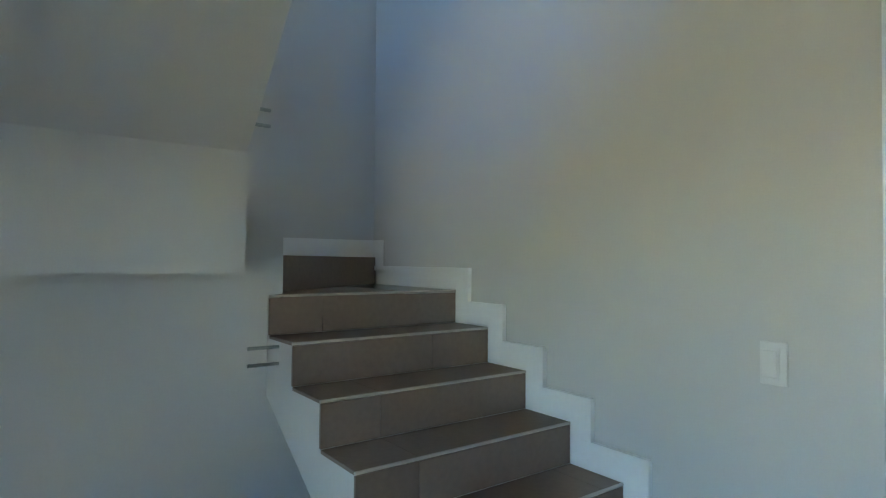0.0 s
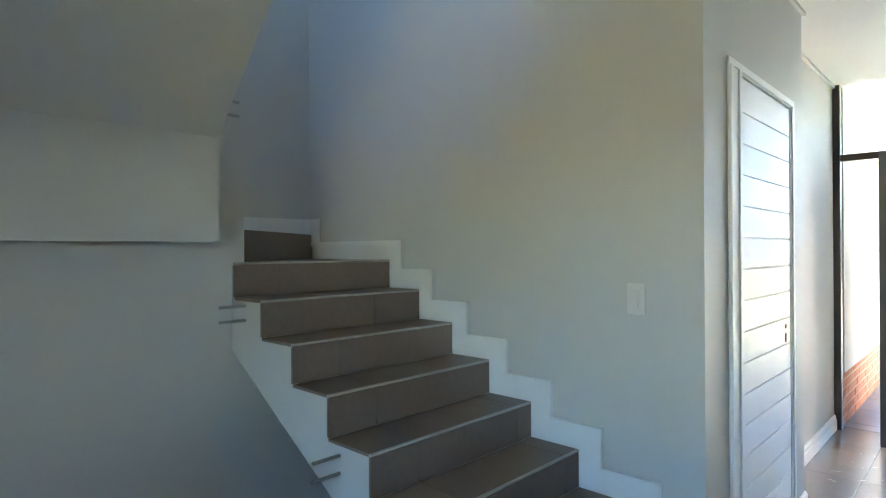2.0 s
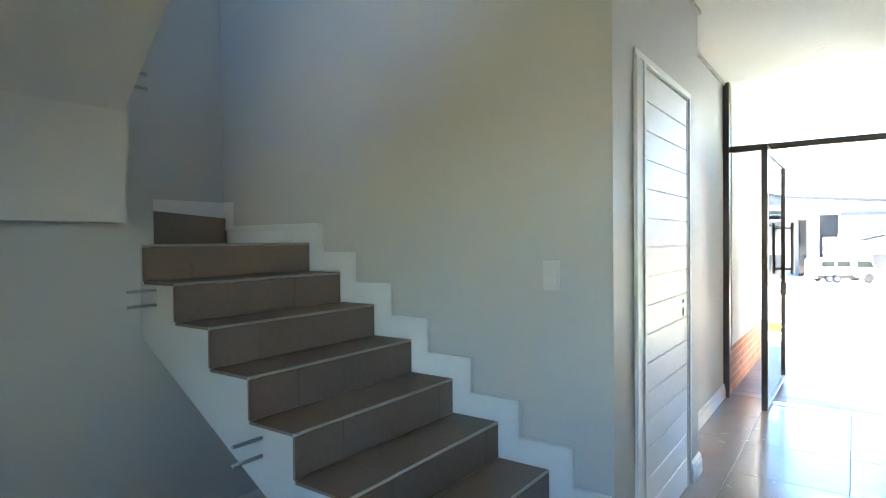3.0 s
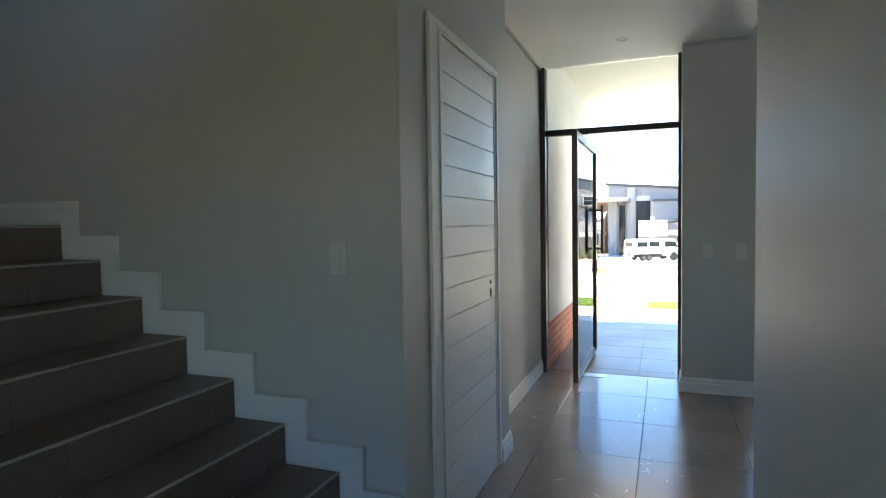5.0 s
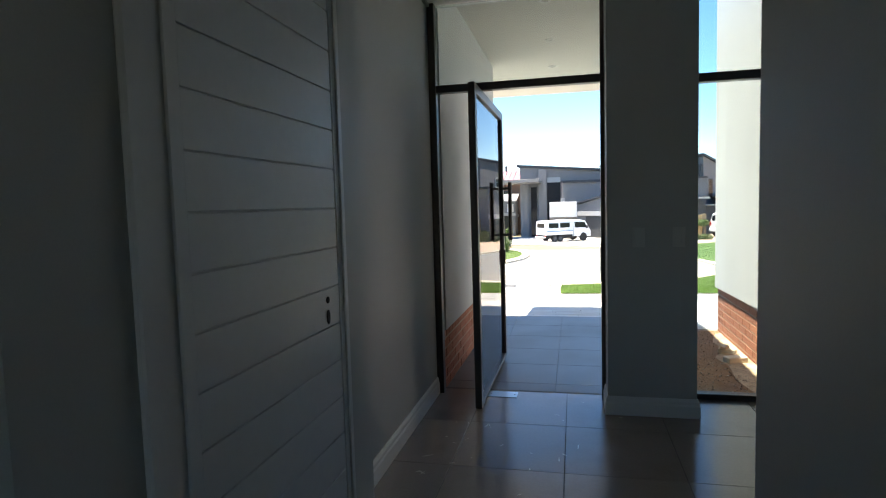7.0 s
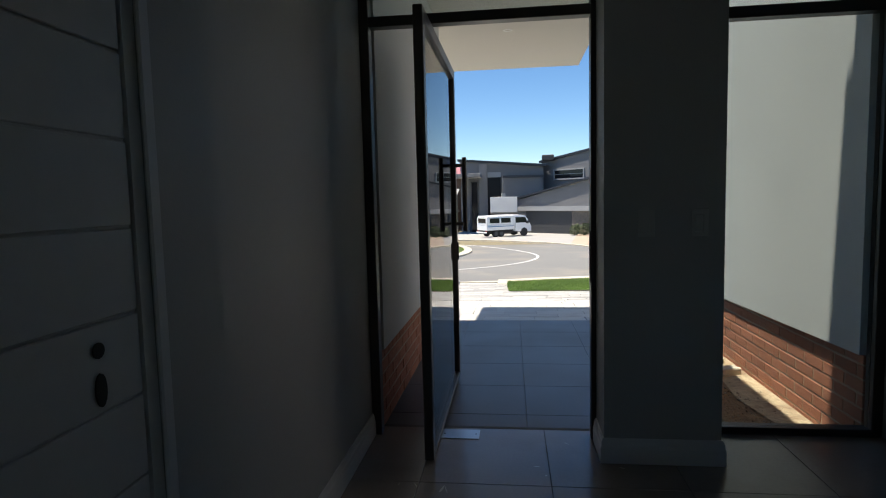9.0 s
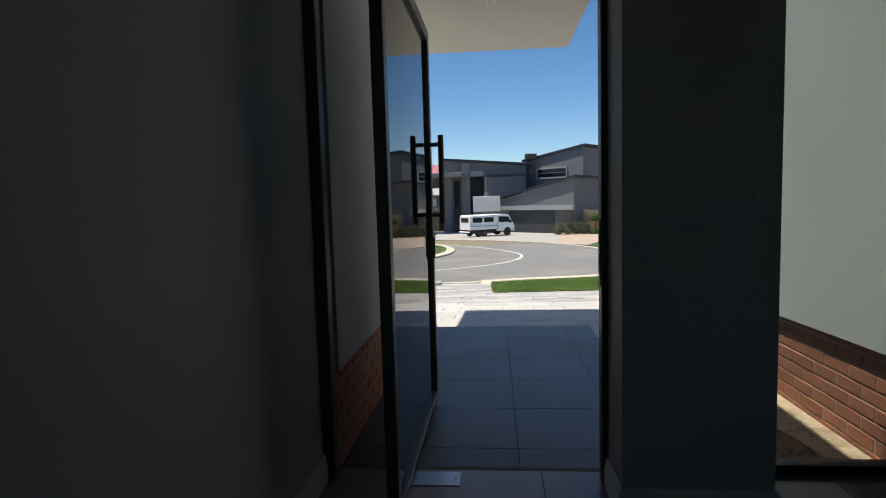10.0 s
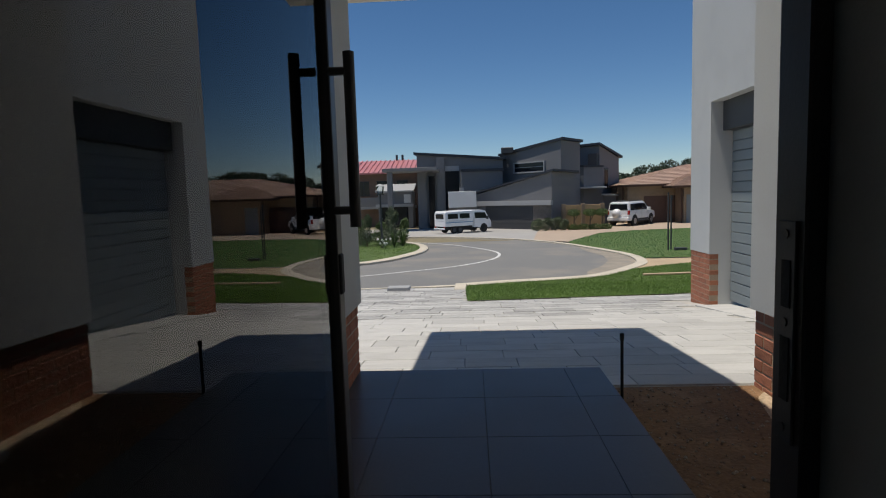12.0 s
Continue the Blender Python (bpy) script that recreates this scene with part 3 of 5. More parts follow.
plinth("plinth_wing_wall", (2.335, 6.18, 0), 2.74, -0.27, 0.413, -90, "red face brick plinth under the grey wing wall", course=0.076, soldier=False)
plinth("plinth_porch", (-0.13, 3.34, 0), 2.825, -0.02, 0.428, 90, "red face brick plinth under the porch wall")
plinth("plinth_pier", (3.805, 11.14, 0), 0.655, -0.6, 0.18, -90, "red face brick foot of the garage pier", depth=0.12)

# unseen block added to shade the wing wall, then the house's roof edge
structure("shade_block", box(1.471, 1.89, 3.435, 3.525, 2.91, 3.3), GREYOUT, "unseen block added to cast shade on the wing wall", "beam")
structure("roof_house", box(-6.6, 9.6, -3.4, 3.2, 5.61, 5.8), GREYOUT, "flat concrete house roof", "roof")
structure("garage_apron", sheet([(3.62, 6.3), (4.13, 6.3), (4.13, 10.48), (3.62, 10.48)], -0.026, 0.03), PAVER, "pale concrete strip before the garage door", "apron")


def roller_door():
    d = thing("garage_door", (4.075, 6.9, -0.45), "grey sectional garage door with horizontal ribs, closed", "garage door")
    n, W, H = 20, 3.575, 2.66
    for i in range(n):
        z = H / n * i
        part("slat", box(0, 0.03, 0.01, W - 0.01, z + 0.004, z + H / n - 0.004, bevel=0.006), GDOOR, d)
    part("backing", box(0.03, 0.05, 0, W, 0, H), GDOOR, d)
    # housing over the door's top, in charcoal, darker than the slats
    part("roller_box", box(-0.12, 0.05, 0, W, 2.27, 2.66, bevel=0.005), DARKGREY, d, "charcoal roller housing")
    return d


DRIVEGREY = material("pale grey drive", (0.36, 0.35, 0.33), 0.9, var=0.12, scale=0.8, fine=10, bump=0.3)
SPILL = material("sand washed over asphalt", (0.29, 0.255, 0.205), 0.95, var=0.25, scale=1.5, fine=20, bump=0.4, dirt=(0.21, 0.2, 0.185), dirt_amount=0.8)
GDOOR = material("grey coated steel door", (0.2, 0.235, 0.25), 0.55, var=0.05, fine=60, bump=0.05)
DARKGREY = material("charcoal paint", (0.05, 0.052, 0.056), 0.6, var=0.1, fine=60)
roller_door()

# ---- ground cover and road ----
NEAR_LAWN = [(0.51, 11.9), (4.39, 12.5), (9, 13.0), (9, 19.8), (7.1, 19.5), (5.9, 18.9), (5.0, 18.3), (4.4, 17.6), (3.62, 16.8), (2.6, 16.45), (1.47, 16.25), (0.42, 15.85)]
FAR_LAWN = [(5.9, 21.0), (7.4, 20.9), (40, 21.5), (40, 41.5), (14.9, 41.2), (11.0, 40.2), (8.3, 37.6), (6.4, 33.0), (5.15, 30.0), (5.0, 28.0), (5.55, 24.5), (5.95, 22.4)]
ISLAND = [(-40, 20.6), (-10, 20.9), (-3.22, 21.3), (-2.5, 22.4), (-1.95, 24.0), (-1.65, 25.7), (-1.65, 27.9), (-2.05, 30.3), (-2.95, 32.5), (-4.1, 34.7), (-6.3, 37.7), (-40, 46)]
structure("near_lawn", sheet(NEAR_LAWN, 0.012, step=0.5), LAWN, "green lawn verge beside the driveway", "lawn")
structure("far_lawn", sheet(FAR_LAWN, 0.02, step=1), LAWN, "mown green lawn across the street", "lawn")
structure("island_lawn", sheet(ISLAND, 0.03, step=1), LAWN, "green lawn on the inside of the bend", "lawn")
structure("sand_verge", sheet([(5.0, 18.3), (5.9, 18.9), (7.1, 19.5), (30, 20.2), (30, 21.4), (7.4, 20.85), (5.9, 20.95), (5.5, 19.6)], 0.0), SAND, "bare sandy strip between two lawns", "verge")
structure("tan_apron", sheet([(3.75, 32.0), (5.1, 29.6), (6.4, 33.0), (8.3, 37.6), (11.0, 40.2), (14.9, 41.2), (40, 41.5), (40, 50.5), (11.2, 50.5), (10.5, 44.4), (7.2, 44.4), (5.5, 44.9), (4.7, 39)], 0.03), APRON, "tan paved driveway across the street", "driveway")
structure("far_drive", sheet([(-20, 46), (-6.3, 39.0), (-2.8, 39.4), (-0.6, 37.9), (1.74, 35.2), (3.1, 33.3), (3.75, 32.0), (4.7, 39), (5.5, 44.9), (8, 49), (-20, 53)], 0.025), DRIVEGREY, "pale concrete driveway before the grey house", "driveway")


def kerb(name, pts, w, h, label, closed=False):
    bm = bmesh.new()
    P = [Vector((x, y, 0)) for x, y in pts]
    # smooth the line
    for _ in range(2):
        Q = [P[0]]
        for a, b in zip(P, P[1:]):
            Q += [a * 0.75 + b * 0.25, a * 0.25 + b * 0.75]
        P = Q + [P[-1]]
    rings = []
    for i, p in enumerate(P):
        d = (P[min(i + 1, len(P) - 1)] - P[max(i - 1, 0)]).normalized()
        n = Vector((-d.y, d.x, 0))
        ring = []
        for s, z in ((-0.5, -0.1), (-0.5, h * 0.6), (-0.3, h), (0.5, h), (0.5, -0.1)):
            q = p + n * s * w
            ring.append(bm.verts.new((q.x, q.y, ground_z(q.y) + z)))
        rings.append(ring)
    for a, b in zip(rings, rings[1:]):
        for j in range(5):
            bm.faces.new((a[j], a[(j + 1) % 5], b[(j + 1) % 5], b[j]))
    return structure(name, bm, KERB, label, "kerb")


kerb("kerb_near", [(0.42, 15.95), (1.47, 16.35), (2.6, 16.55), (3.62, 16.9), (4.4, 17.75), (5.1, 18.8), (5.6, 19.6), (5.9, 20.9), (5.95, 22.4), (5.55, 24.5), (5.0, 28.0), (4.3, 30.6), (3.2, 33.2), (1.74, 35.2), (-0.6, 37.9), (-2.8, 39.4), (-6.3, 39.4), (-20, 47)], 0.32, 0.035, "low rounded concrete kerb along the bend")
kerb("kerb_island", [(-40, 20.4), (-10, 20.7), (-3.22, 21.1), (-2.42, 22.2), (-1.82, 23.9), (-1.47, 25.6), (-1.47, 27.95), (-1.87, 30.5), (-2.85, 32.8), (-4.05, 35.1), (-6.3, 38.2), (-40, 47)], 0.36, 0.06, "pale concrete kerb around the corner lawn")
kerb("kerb_drive", [(-9, 15.5), (-2, 15.55), (0.42, 15.95)], 0.18, 0.015, "flush concrete edging across the driveway mouth")


structure("sand_spill", sheet([(3.5, 17.05), (4.3, 17.85), (5.0, 18.8), (5.5, 19.7), (5.75, 20.9), (5.8, 22.4), (5.4, 24.4), (5.0, 26.5), (4.9, 24.3), (5.1, 22.5), (4.9, 20.9), (4.4, 19.5), (3.7, 18.2)], -0.025), SPILL, "sand washed onto the asphalt along the kerb", "sand")


def road_marking():
    P = [Vector((x, y, 0)) for x, y in [(-14, 17.0), (-6, 17.6), (-2.64, 18.2), (-1.61, 19.0), (0.0, 20.1), (1.1, 21.6), (1.63, 23.3), (1.62, 25.0), (1.2, 26.7), (0.35, 29.0), (-0.94, 31.7), (-3.4, 34.8), (-8, 38)]]
    for _ in range(3):
        Q = [P[0]]
        for a, b in zip(P, P[1:]):
            Q += [a * 0.75 + b * 0.25, a * 0.25 + b * 0.75]
        P = Q + [P[-1]]
    bm = bmesh.new()
    prev = None
    for i, p in enumerate(P):
        d = (P[min(i + 1, len(P) - 1)] - P[max(i - 1, 0)]).normalized()
        n = Vector((-d.y, d.x, 0)) * 0.055
        cur = [bm.verts.new((q.x, q.y, ground_z(q.y) - 0.024)) for q in (p + n, p - n)]
        if prev:
            bm.faces.new((prev[0], prev[1], cur[1], cur[0]))
        prev = cur
    structure("road_marking", bm, ROADLINE, "worn white painted line around the bend", "road marking")


road_marking()


def grass_blades(name, inside, x0, x1, y0, y1, count, height, width, lift, label, mat=None):
    """Many thin blades over a plan outline."""
    rng = random.Random(7)
    verts, faces = [], []
    poly = inside

    def within(x, y):
        c = False
        j = len(poly) - 1
        for i in range(len(poly)):
            xi, yi = poly[i]
            xj, yj = poly[j]
            if (yi > y) != (yj > y) and x < (xj - xi) * (y - yi) / (yj - yi) + xi:
                c = not c
            j = i
        return c

    made = 0
    while made < count:
        x, y = rng.uniform(x0, x1), rng.uniform(y0, y1)
        made += 1
        if not within(x, y):
            continue
        z = ground_z(y) + lift
        a = rng.uniform(0, math.tau)
        h = height * rng.uniform(0.5, 1.3)
        dx, dy = math.cos(a) * width, math.sin(a) * width
        lx, ly = rng.gauss(0, 0.5) * h, rng.gauss(0, 0.5) * h
        k = len(verts)
        verts += [(x - dx, y - dy, z - 0.005), (x + dx, y + dy, z - 0.005), (x + lx, y + ly, z + h)]
        faces.append((k, k + 1, k + 2))
    me = bpy.data.meshes.new(name)
    me.from_pydata(verts, [], faces)
    me.materials.append(mat or BLADE)
    return tagged(new(name, me), label, "grass", kind="stuff")


def island_material(name, dark, light, rough=0.6, trans=0.0):
    m = material(name, light, rough, var=0.3, scale=1.2, fine=20, bump=0.0)
    n, l = m.node_tree.nodes, m.node_tree.links
    g = n.new("ShaderNodeNewGeometry")
    r = n.new("ShaderNodeValToRGB")
    r.color_ramp.elements[0].color, r.color_ramp.elements[1].color = (*dark, 1), (*light, 1)
    l.new(g.outputs["Random Per Island"], r.inputs[0])
    mix = [k for k in n if k.bl_idname == "ShaderNodeMix"][0]
    l.new(r.outputs[0], mix.inputs["A"])
    return m


BLADE = island_material("grass blades", (0.07, 0.145, 0.02), (0.18, 0.29, 0.055))
MOWN = island_material("mown lawn blades", (0.05, 0.15, 0.045), (0.125, 0.27, 0.09))
LEAF = island_material("shrub leaves", (0.04, 0.075, 0.016), (0.12, 0.17, 0.05))
SAGE = island_material("sage shrub leaves", (0.05, 0.07, 0.035), (0.13, 0.16, 0.08))
WOODS = island_material("far woodland leaves", (0.018, 0.035, 0.02), (0.055, 0.08, 0.035))
BARK = material("brown bark", (0.12, 0.085, 0.06), 0.9, var=0.3, scale=8, fine=40, bump=0.8)
PETAL = material("white petals", (0.8, 0.8, 0.76), 0.6, var=0.05)
grass_blades("grass_near", NEAR_LAWN, 0.4, 7.5, 11.8, 20, 110000, 0.032, 0.006, 0.012, "short green grass blades on the verge")
grass_blades("grass_far", FAR_LAWN, 4.8, 22, 20.5, 41.5, 60000, 0.032, 0.012, 0.02, "short mown grass across the street", MOWN)
grass_blades("grass_island", ISLAND, -12, -1.4, 20.5, 38, 40000, 0.03, 0.012, 0.03, "short mown grass on the corner")

# ---- driveway pavers ----
def pavers():
    rng = random.Random(3)
    meshes = {}
    jv, jf = [], []
    count = 0
    y = 6.2
    while y < 15.45:
        d = rng.choice((0.25, 0.3, 0.3))
        x = -8.0 + rng.uniform(0, 0.4)
        lim = 9.0 if y < 12.9 else 0.47
        while x < lim - 0.12:
            w = rng.choice((0.4, 0.6, 0.6, 0.8))
            w = min(w, lim - x)
            yc, xc = y + d / 2, x + w / 2
            slope = math.atan2(ground_z(y + d) - ground_z(y), d)
            zc = ground_z(yc) - 0.03
            lift = rng.uniform(0, 0.003)
            inside_house = (xc > 2.1 and yc < 6.2) or (xc > 3.6 and yc < 11.4)
            on_lawn = xc > 0.5 and y > 11.85 + (xc - 0.5) * 0.13
            if not inside_house and not on_lawn:
                if -0.9 < xc < 3.7 and yc < 9.6 and count < 300:
                    key = (round(w, 2), d)
                    if key not in meshes:
                        meshes[key] = mesh("paver", box(-w / 2 + 0.0025, w / 2 - 0.0025, -d / 2 + 0.0025, d / 2 - 0.0025, -0.03, 0.026, bevel=0.004), PAVER)
                    ob = new("paver", meshes[key])
                    ob.parent = drive
                    ob.matrix_local = Matrix.Translation((xc, yc, zc + lift)) @ Matrix.Rotation(slope, 4, "X")
                    count += 1
                else:
                    k = len(jv)
                    g, b = 0.0025, 0.004
                    za, zb = ground_z(y) - 0.03, ground_z(y + d) - 0.03
                    for s, h in ((g, 0.0), (g + b, 0.026)):
                        jv.extend([(x + s, y + s, za + h + lift), (x + w - s, y + s, za + h + lift), (x + w - s, y + d - s, zb + h + lift), (x + s, y + d - s, zb + h + lift)])
                    jf.append((k + 4, k + 5, k + 6, k + 7))
                    for i in range(4):
                        j = (i + 1) % 4
                        jf.append((k + i, k + j, k + 4 + j, k + 4 + i))
            x += w
        y += d
    me = bpy.data.meshes.new("pavers")
    me.from_pydata(jv, [], jf)
    me.materials.append(PAVER_FAR)
    ob = new("pavers", me)
    ob.parent = drive
    tagged(ob, kind="stuff")


PAVER_FAR = island_material("pale concrete pavers", (0.33, 0.325, 0.31), (0.485, 0.478, 0.455), 0.85)


# ---- across the street ----
HGREY = material("grey house plaster", (0.175, 0.176, 0.183), 0.85, var=0.09, scale=0.6, fine=20, bump=0.2)
HLIGHT = material("light grey house plaster", (0.34, 0.345, 0.35), 0.85, var=0.06, scale=0.6, fine=20, bump=0.2)
HDARK = material("dark roof sheeting", (0.028, 0.032, 0.042), 0.5, metal=0.2, var=0.1, scale=1, fine=20)
WINDOW = material("dark window glass", (0.012, 0.014, 0.018), 0.08, var=0.05, bump=0.0, spec=0.3)
HSTONE = material("stone cladding", (0.16, 0.14, 0.12), 0.9, var=0.4, scale=5, fine=15, bump=0.8)
REDWALL = material("brown face brick wall", (0.2, 0.13, 0.095), 0.9, var=0.2, scale=3, fine=15, bump=0.4)
FENCE = material("ochre rendered wall", (0.42, 0.28, 0.145), 0.9, var=0.2, scale=2, fine=10, bump=0.4)
REDROOF = material("red metal roof", (0.5, 0.2, 0.2), 0.35, var=0.12, scale=0.7, fine=10)
TANWALL = material("tan stone plaster", (0.28, 0.2, 0.13), 0.9, var=0.2, scale=2, fine=10, bump=0.5)
TANROOF = material("weathered clay roof tile", (0.42, 0.29, 0.225), 0.85, var=0.25, scale=3, fine=12, bump=0.6)
BROWN = material("brown timber", (0.09, 0.045, 0.03), 0.6, var=0.25, scale=4, fine=30, bump=0.4)
WHITE = material("white vehicle paint", (0.78, 0.79, 0.8), 0.22, var=0.02, bump=0.0)
TYRE = material("black tyre rubber", (0.02, 0.02, 0.02), 0.85, var=0.2, bump=0.2)
SCREEN = material("weathered white render", (0.6, 0.6, 0.6), 0.85, var=0.08, scale=1, fine=20, bump=0.2)
CHROME = material("alloy wheel", (0.5, 0.5, 0.52), 0.3, metal=0.9, var=0.05, bump=0.0)
REDLENS = material("red lamp lens", (0.35, 0.02, 0.02), 0.25, var=0.05, bump=0.0)
BLUE = material("blue stripe", (0.08, 0.22, 0.4), 0.4, var=0.05, bump=0.0)


def block(name, foot, tops, zb, mat, parent, roof_mat=None, over=0.35, thick=0.2, label=""):
    """Walls over a footprint with a sloping top, and a roof slab that overhangs them."""
    bm = bmesh.new()
    lo = [bm.verts.new((x, y, zb)) for x, y in foot]
    hi = [bm.verts.new((x, y, z)) for (x, y), z in zip(foot, tops)]
    n = len(foot)
    for i in range(n):
        j = (i + 1) % n
        bm.faces.new((lo[i], lo[j], hi[j], hi[i]))
    bm.faces.new(hi)
    bm.faces.new(lo[::-1])
    w = part("wall", bm, mat, parent, label)
    if roof_mat:
        cx, cy = sum(p[0] for p in foot) / n, sum(p[1] for p in foot) / n
        bm = bmesh.new()
        out = []
        for (x, y), z in zip(foot, tops):
            d = math.hypot(x - cx, y - cy)
            f = 1 + over / d
            out.append((cx + (x - cx) * f, cy + (y - cy) * f, z))
        lo = [bm.verts.new((x, y, z + 0.005)) for x, y, z in out]
        hi = [bm.verts.new((x, y, z + thick)) for x, y, z in out]
        for i in range(n):
            j = (i + 1) % n
            bm.faces.new((lo[i], lo[j], hi[j], hi[i]))
        bm.faces.new(hi)
        bm.faces.new(lo[::-1])
        part("roof", bm, roof_mat, parent, "dark thin sloping roof slab")
    return w


def panel(name, p0, p1, s0, s1, z0, z1, out, mat, parent, label=""):
    """A box set on the facade that runs from p0 to p1 in plan, standing out by out."""
    a, b = Vector((*p0, 0)), Vector((*p1, 0))
    d = (b - a).normalized()
    n = Vector((d.y, -d.x, 0))
    L = (b - a).length
    bm = bmesh.new()
    box(s0 * L, s1 * L, -0.04, out, z0, z1, bm=bm)
    for v in bm.verts:
        v.co = a + d * v.co.x + n * v.co.y + Vector((0, 0, v.co.z))
    return part(name, bm, mat, parent, label)


def framed_window(p0, p1, s0, s1, z0, z1, parent, bars=0):
    w = panel("window", p0, p1, s0, s1, z0, z1, 0.02, WINDOW, parent, "dark glazed window")
    e = 0.05 / max(math.dist(p0, p1), 0.1)
    panel("frame", p0, p1, s0 - e, s1 + e, z1, z1 + 0.06, 0.06, HDARK, w)
    panel("sill", p0, p1, s0 - e, s1 + e, z0 - 0.06, z0, 0.06, HDARK, w)
    for i in range(bars):
        s = s0 + (s1 - s0) * (i + 1) / (bars + 1)
        panel("bar", p0, p1, s - e / 2, s + e / 2, z0, z1, 0.05, HDARK, w)
    return w


def grey_house():
    h = thing("grey_house", (0, 0, 0), "modern grey house with sloping dark roofs and a double garage", "house")
    A = [(-3.8, 51.0), (3.4, 51.6), (3.4, 59), (-3.8, 59)]
    block("a", A, [4.45, 3.85, 3.9, 4.5], -1.9, HGREY, h, HDARK)
    framed_window(A[0], A[1], 0.13, 0.20, -1.7, 2.6, h)
    panel("door", A[0], A[1], 0.325, 0.485, -1.8, 3.0, 0.03, WINDOW, h, "tall dark glazed entrance")
    panel("panel", A[0], A[1], 0.325, 0.485, 3.02, 3.45, 0.05, HLIGHT, h)
    panel("fin", A[0], A[1], 0.22, 0.315, -1.8, 4.2, 0.35, HGREY, h)
    panel("fin", A[0], A[1], 0.0, 0.10, -1.8, 3.2, 0.5, HGREY, h)
    panel("bay", A[0], A[1], 0.5, 0.97, -1.8, 2.9, 0.9, HGREY, h)
    panel("bay_slab", A[0], A[1], 0.5, 0.99, 2.9, 3.1, 1.1, HDARK, h)
    panel("wall_light", A[0], A[1], 0.485, 0.53, 0.2, 1.6, 0.95, HLIGHT, h)
    B = [(3.36, 53.0), (7.8, 48.75), (9.7, 51.0), (5.4, 58)]
    block("b", B, [4.22, 5.08, 5.01, 4.26], -1.9, HGREY, h, HDARK, over=0.28)
    w = framed_window(B[0], B[1], 0.24, 0.74, 2.75, 3.45, h, 0)
    for a, b, c, d in ((0.225, 0.755, 3.45, 3.56), (0.225, 0.755, 2.64, 2.75), (0.225, 0.24, 2.75, 3.45), (0.74, 0.755, 2.75, 3.45)):
        panel("surround", B[0], B[1], a, b, c, d, 0.16, HLIGHT, w, "pale projecting window surround")
    panel("bar", B[0], B[1], 0.25, 0.73, 3.1, 3.14, 0.05, HLIGHT, w)
    C = [(1.12, 49.0), (6.4, 44.15), (8.5, 46.5), (8.0, 53), (2.5, 53)]
    block("c", C, [1.0, 2.51, 2.4, 2.0, 1.2], -1.9, HGREY, h, HDARK, over=0.34, thick=0.15)
    panel("lintel", C[0], C[1], -0.01, 1.01, 0.1, 0.45, 0.25, HLIGHT, h, "pale concrete lintel")
    g = panel("garage_door", C[0], C[1], 0.13, 0.765, -1.8, 0.08, 0.02, DARKGREY, h, "charcoal double garage door")
    for i in range(7):
        panel("rib", C[0], C[1], 0.13, 0.765, -1.78 + 0.265 * i, -1.55 + 0.265 * i, 0.035, DARKGREY, g)
    panel("pier", C[0], C[1], 0.775, 0.99, -1.8, 0.08, 0.06, HSTONE, h, "stone clad pier")
    D = [(10.2, 54.6), (11.9, 53.8), (14.2, 56.3), (12.2, 61)]
    block("d", D, [4.85, 4.95, 3.9, 3.9], -1.9, HGREY, h, HDARK)
    framed_window(D[1], D[2], 0.25, 0.42, 1.2, 2.9, h)
    panel("fin", D[0], D[1], 0.55, 0.95, -1.8, 4.2, 0.6, HDARK, h)
    E = [(8.7, 52.5), (10.2, 52.0), (12.0, 53.0), (12, 56), (8.7, 56)]
    block("e", E, [3.2, 3.0, 3.0, 3.1, 3.2], -1.9, HGREY, h, HDARK, over=0.1, thick=0.15)
    part("awning", box(9.6, 11.9, 51.0, 52.6, 1.2, 1.35, bevel=0.02), HLIGHT, h, "pale flat awning")
    block("f", [(12.0, 53), (15.2, 53), (15.2, 58), (12.0, 58)], [0.6, 0.35, 0.5, 0.8], -1.9, HGREY, h, HLIGHT, over=0.3, thick=0.12)
    part("canopy", box(-6.2, -1.9, 47.2, 51.2, 2.95, 3.22, bevel=0.02), HGREY, h, "flat entrance canopy")
    part("column", box(-5.85, -5.45, 47.4, 47.8, -1.85, 2.95, bevel=0.02), HGREY, h)
    part("roof_unit", box(3.3, 4.3, 51.5, 52.4, 4.35, 4.85, bevel=0.05), DARKGREY, h, "dark roof-top unit")
    return h


grey_house()


def low_wall(name, x0, x1, y, z0, z1, mat, cap, label, category):
    w = thing(name, (x0, y, z0), label, category)
    L = x1 - x0
    part("wall", box(0, L, 0, 0.22, 0, z1 - z0, bevel=0.01), mat, w)
    n = max(2, round(L / 1.6) + 1)
    for i in range(n):
        x = L * i / (n - 1)
        part("post", box(x - 0.14, x + 0.14, -0.06, 0.28, 0, z1 - z0 + 0.08, bevel=0.015), cap, w)
    return w


low_wall("garden_screen", 7.25, 10.0, 44.2, -1.75, 0.05, FENCE, TANWALL, "tan stone boundary wall with posts behind clipped shrubs", "boundary wall")
w = thing("entrance_screen", (-1.1, 47.0, -1.8), "white rendered screen wall on a stone base", "screen wall")
part("base", box(0, 2.15, 0, 0.35, 0, 1.85, bevel=0.01), HSTONE, w, "dark stone base")
part("panel", box(0, 2.15, -0.05, 0.4, 1.85, 3.08, bevel=0.02), SCREEN, w, "white rendered top")


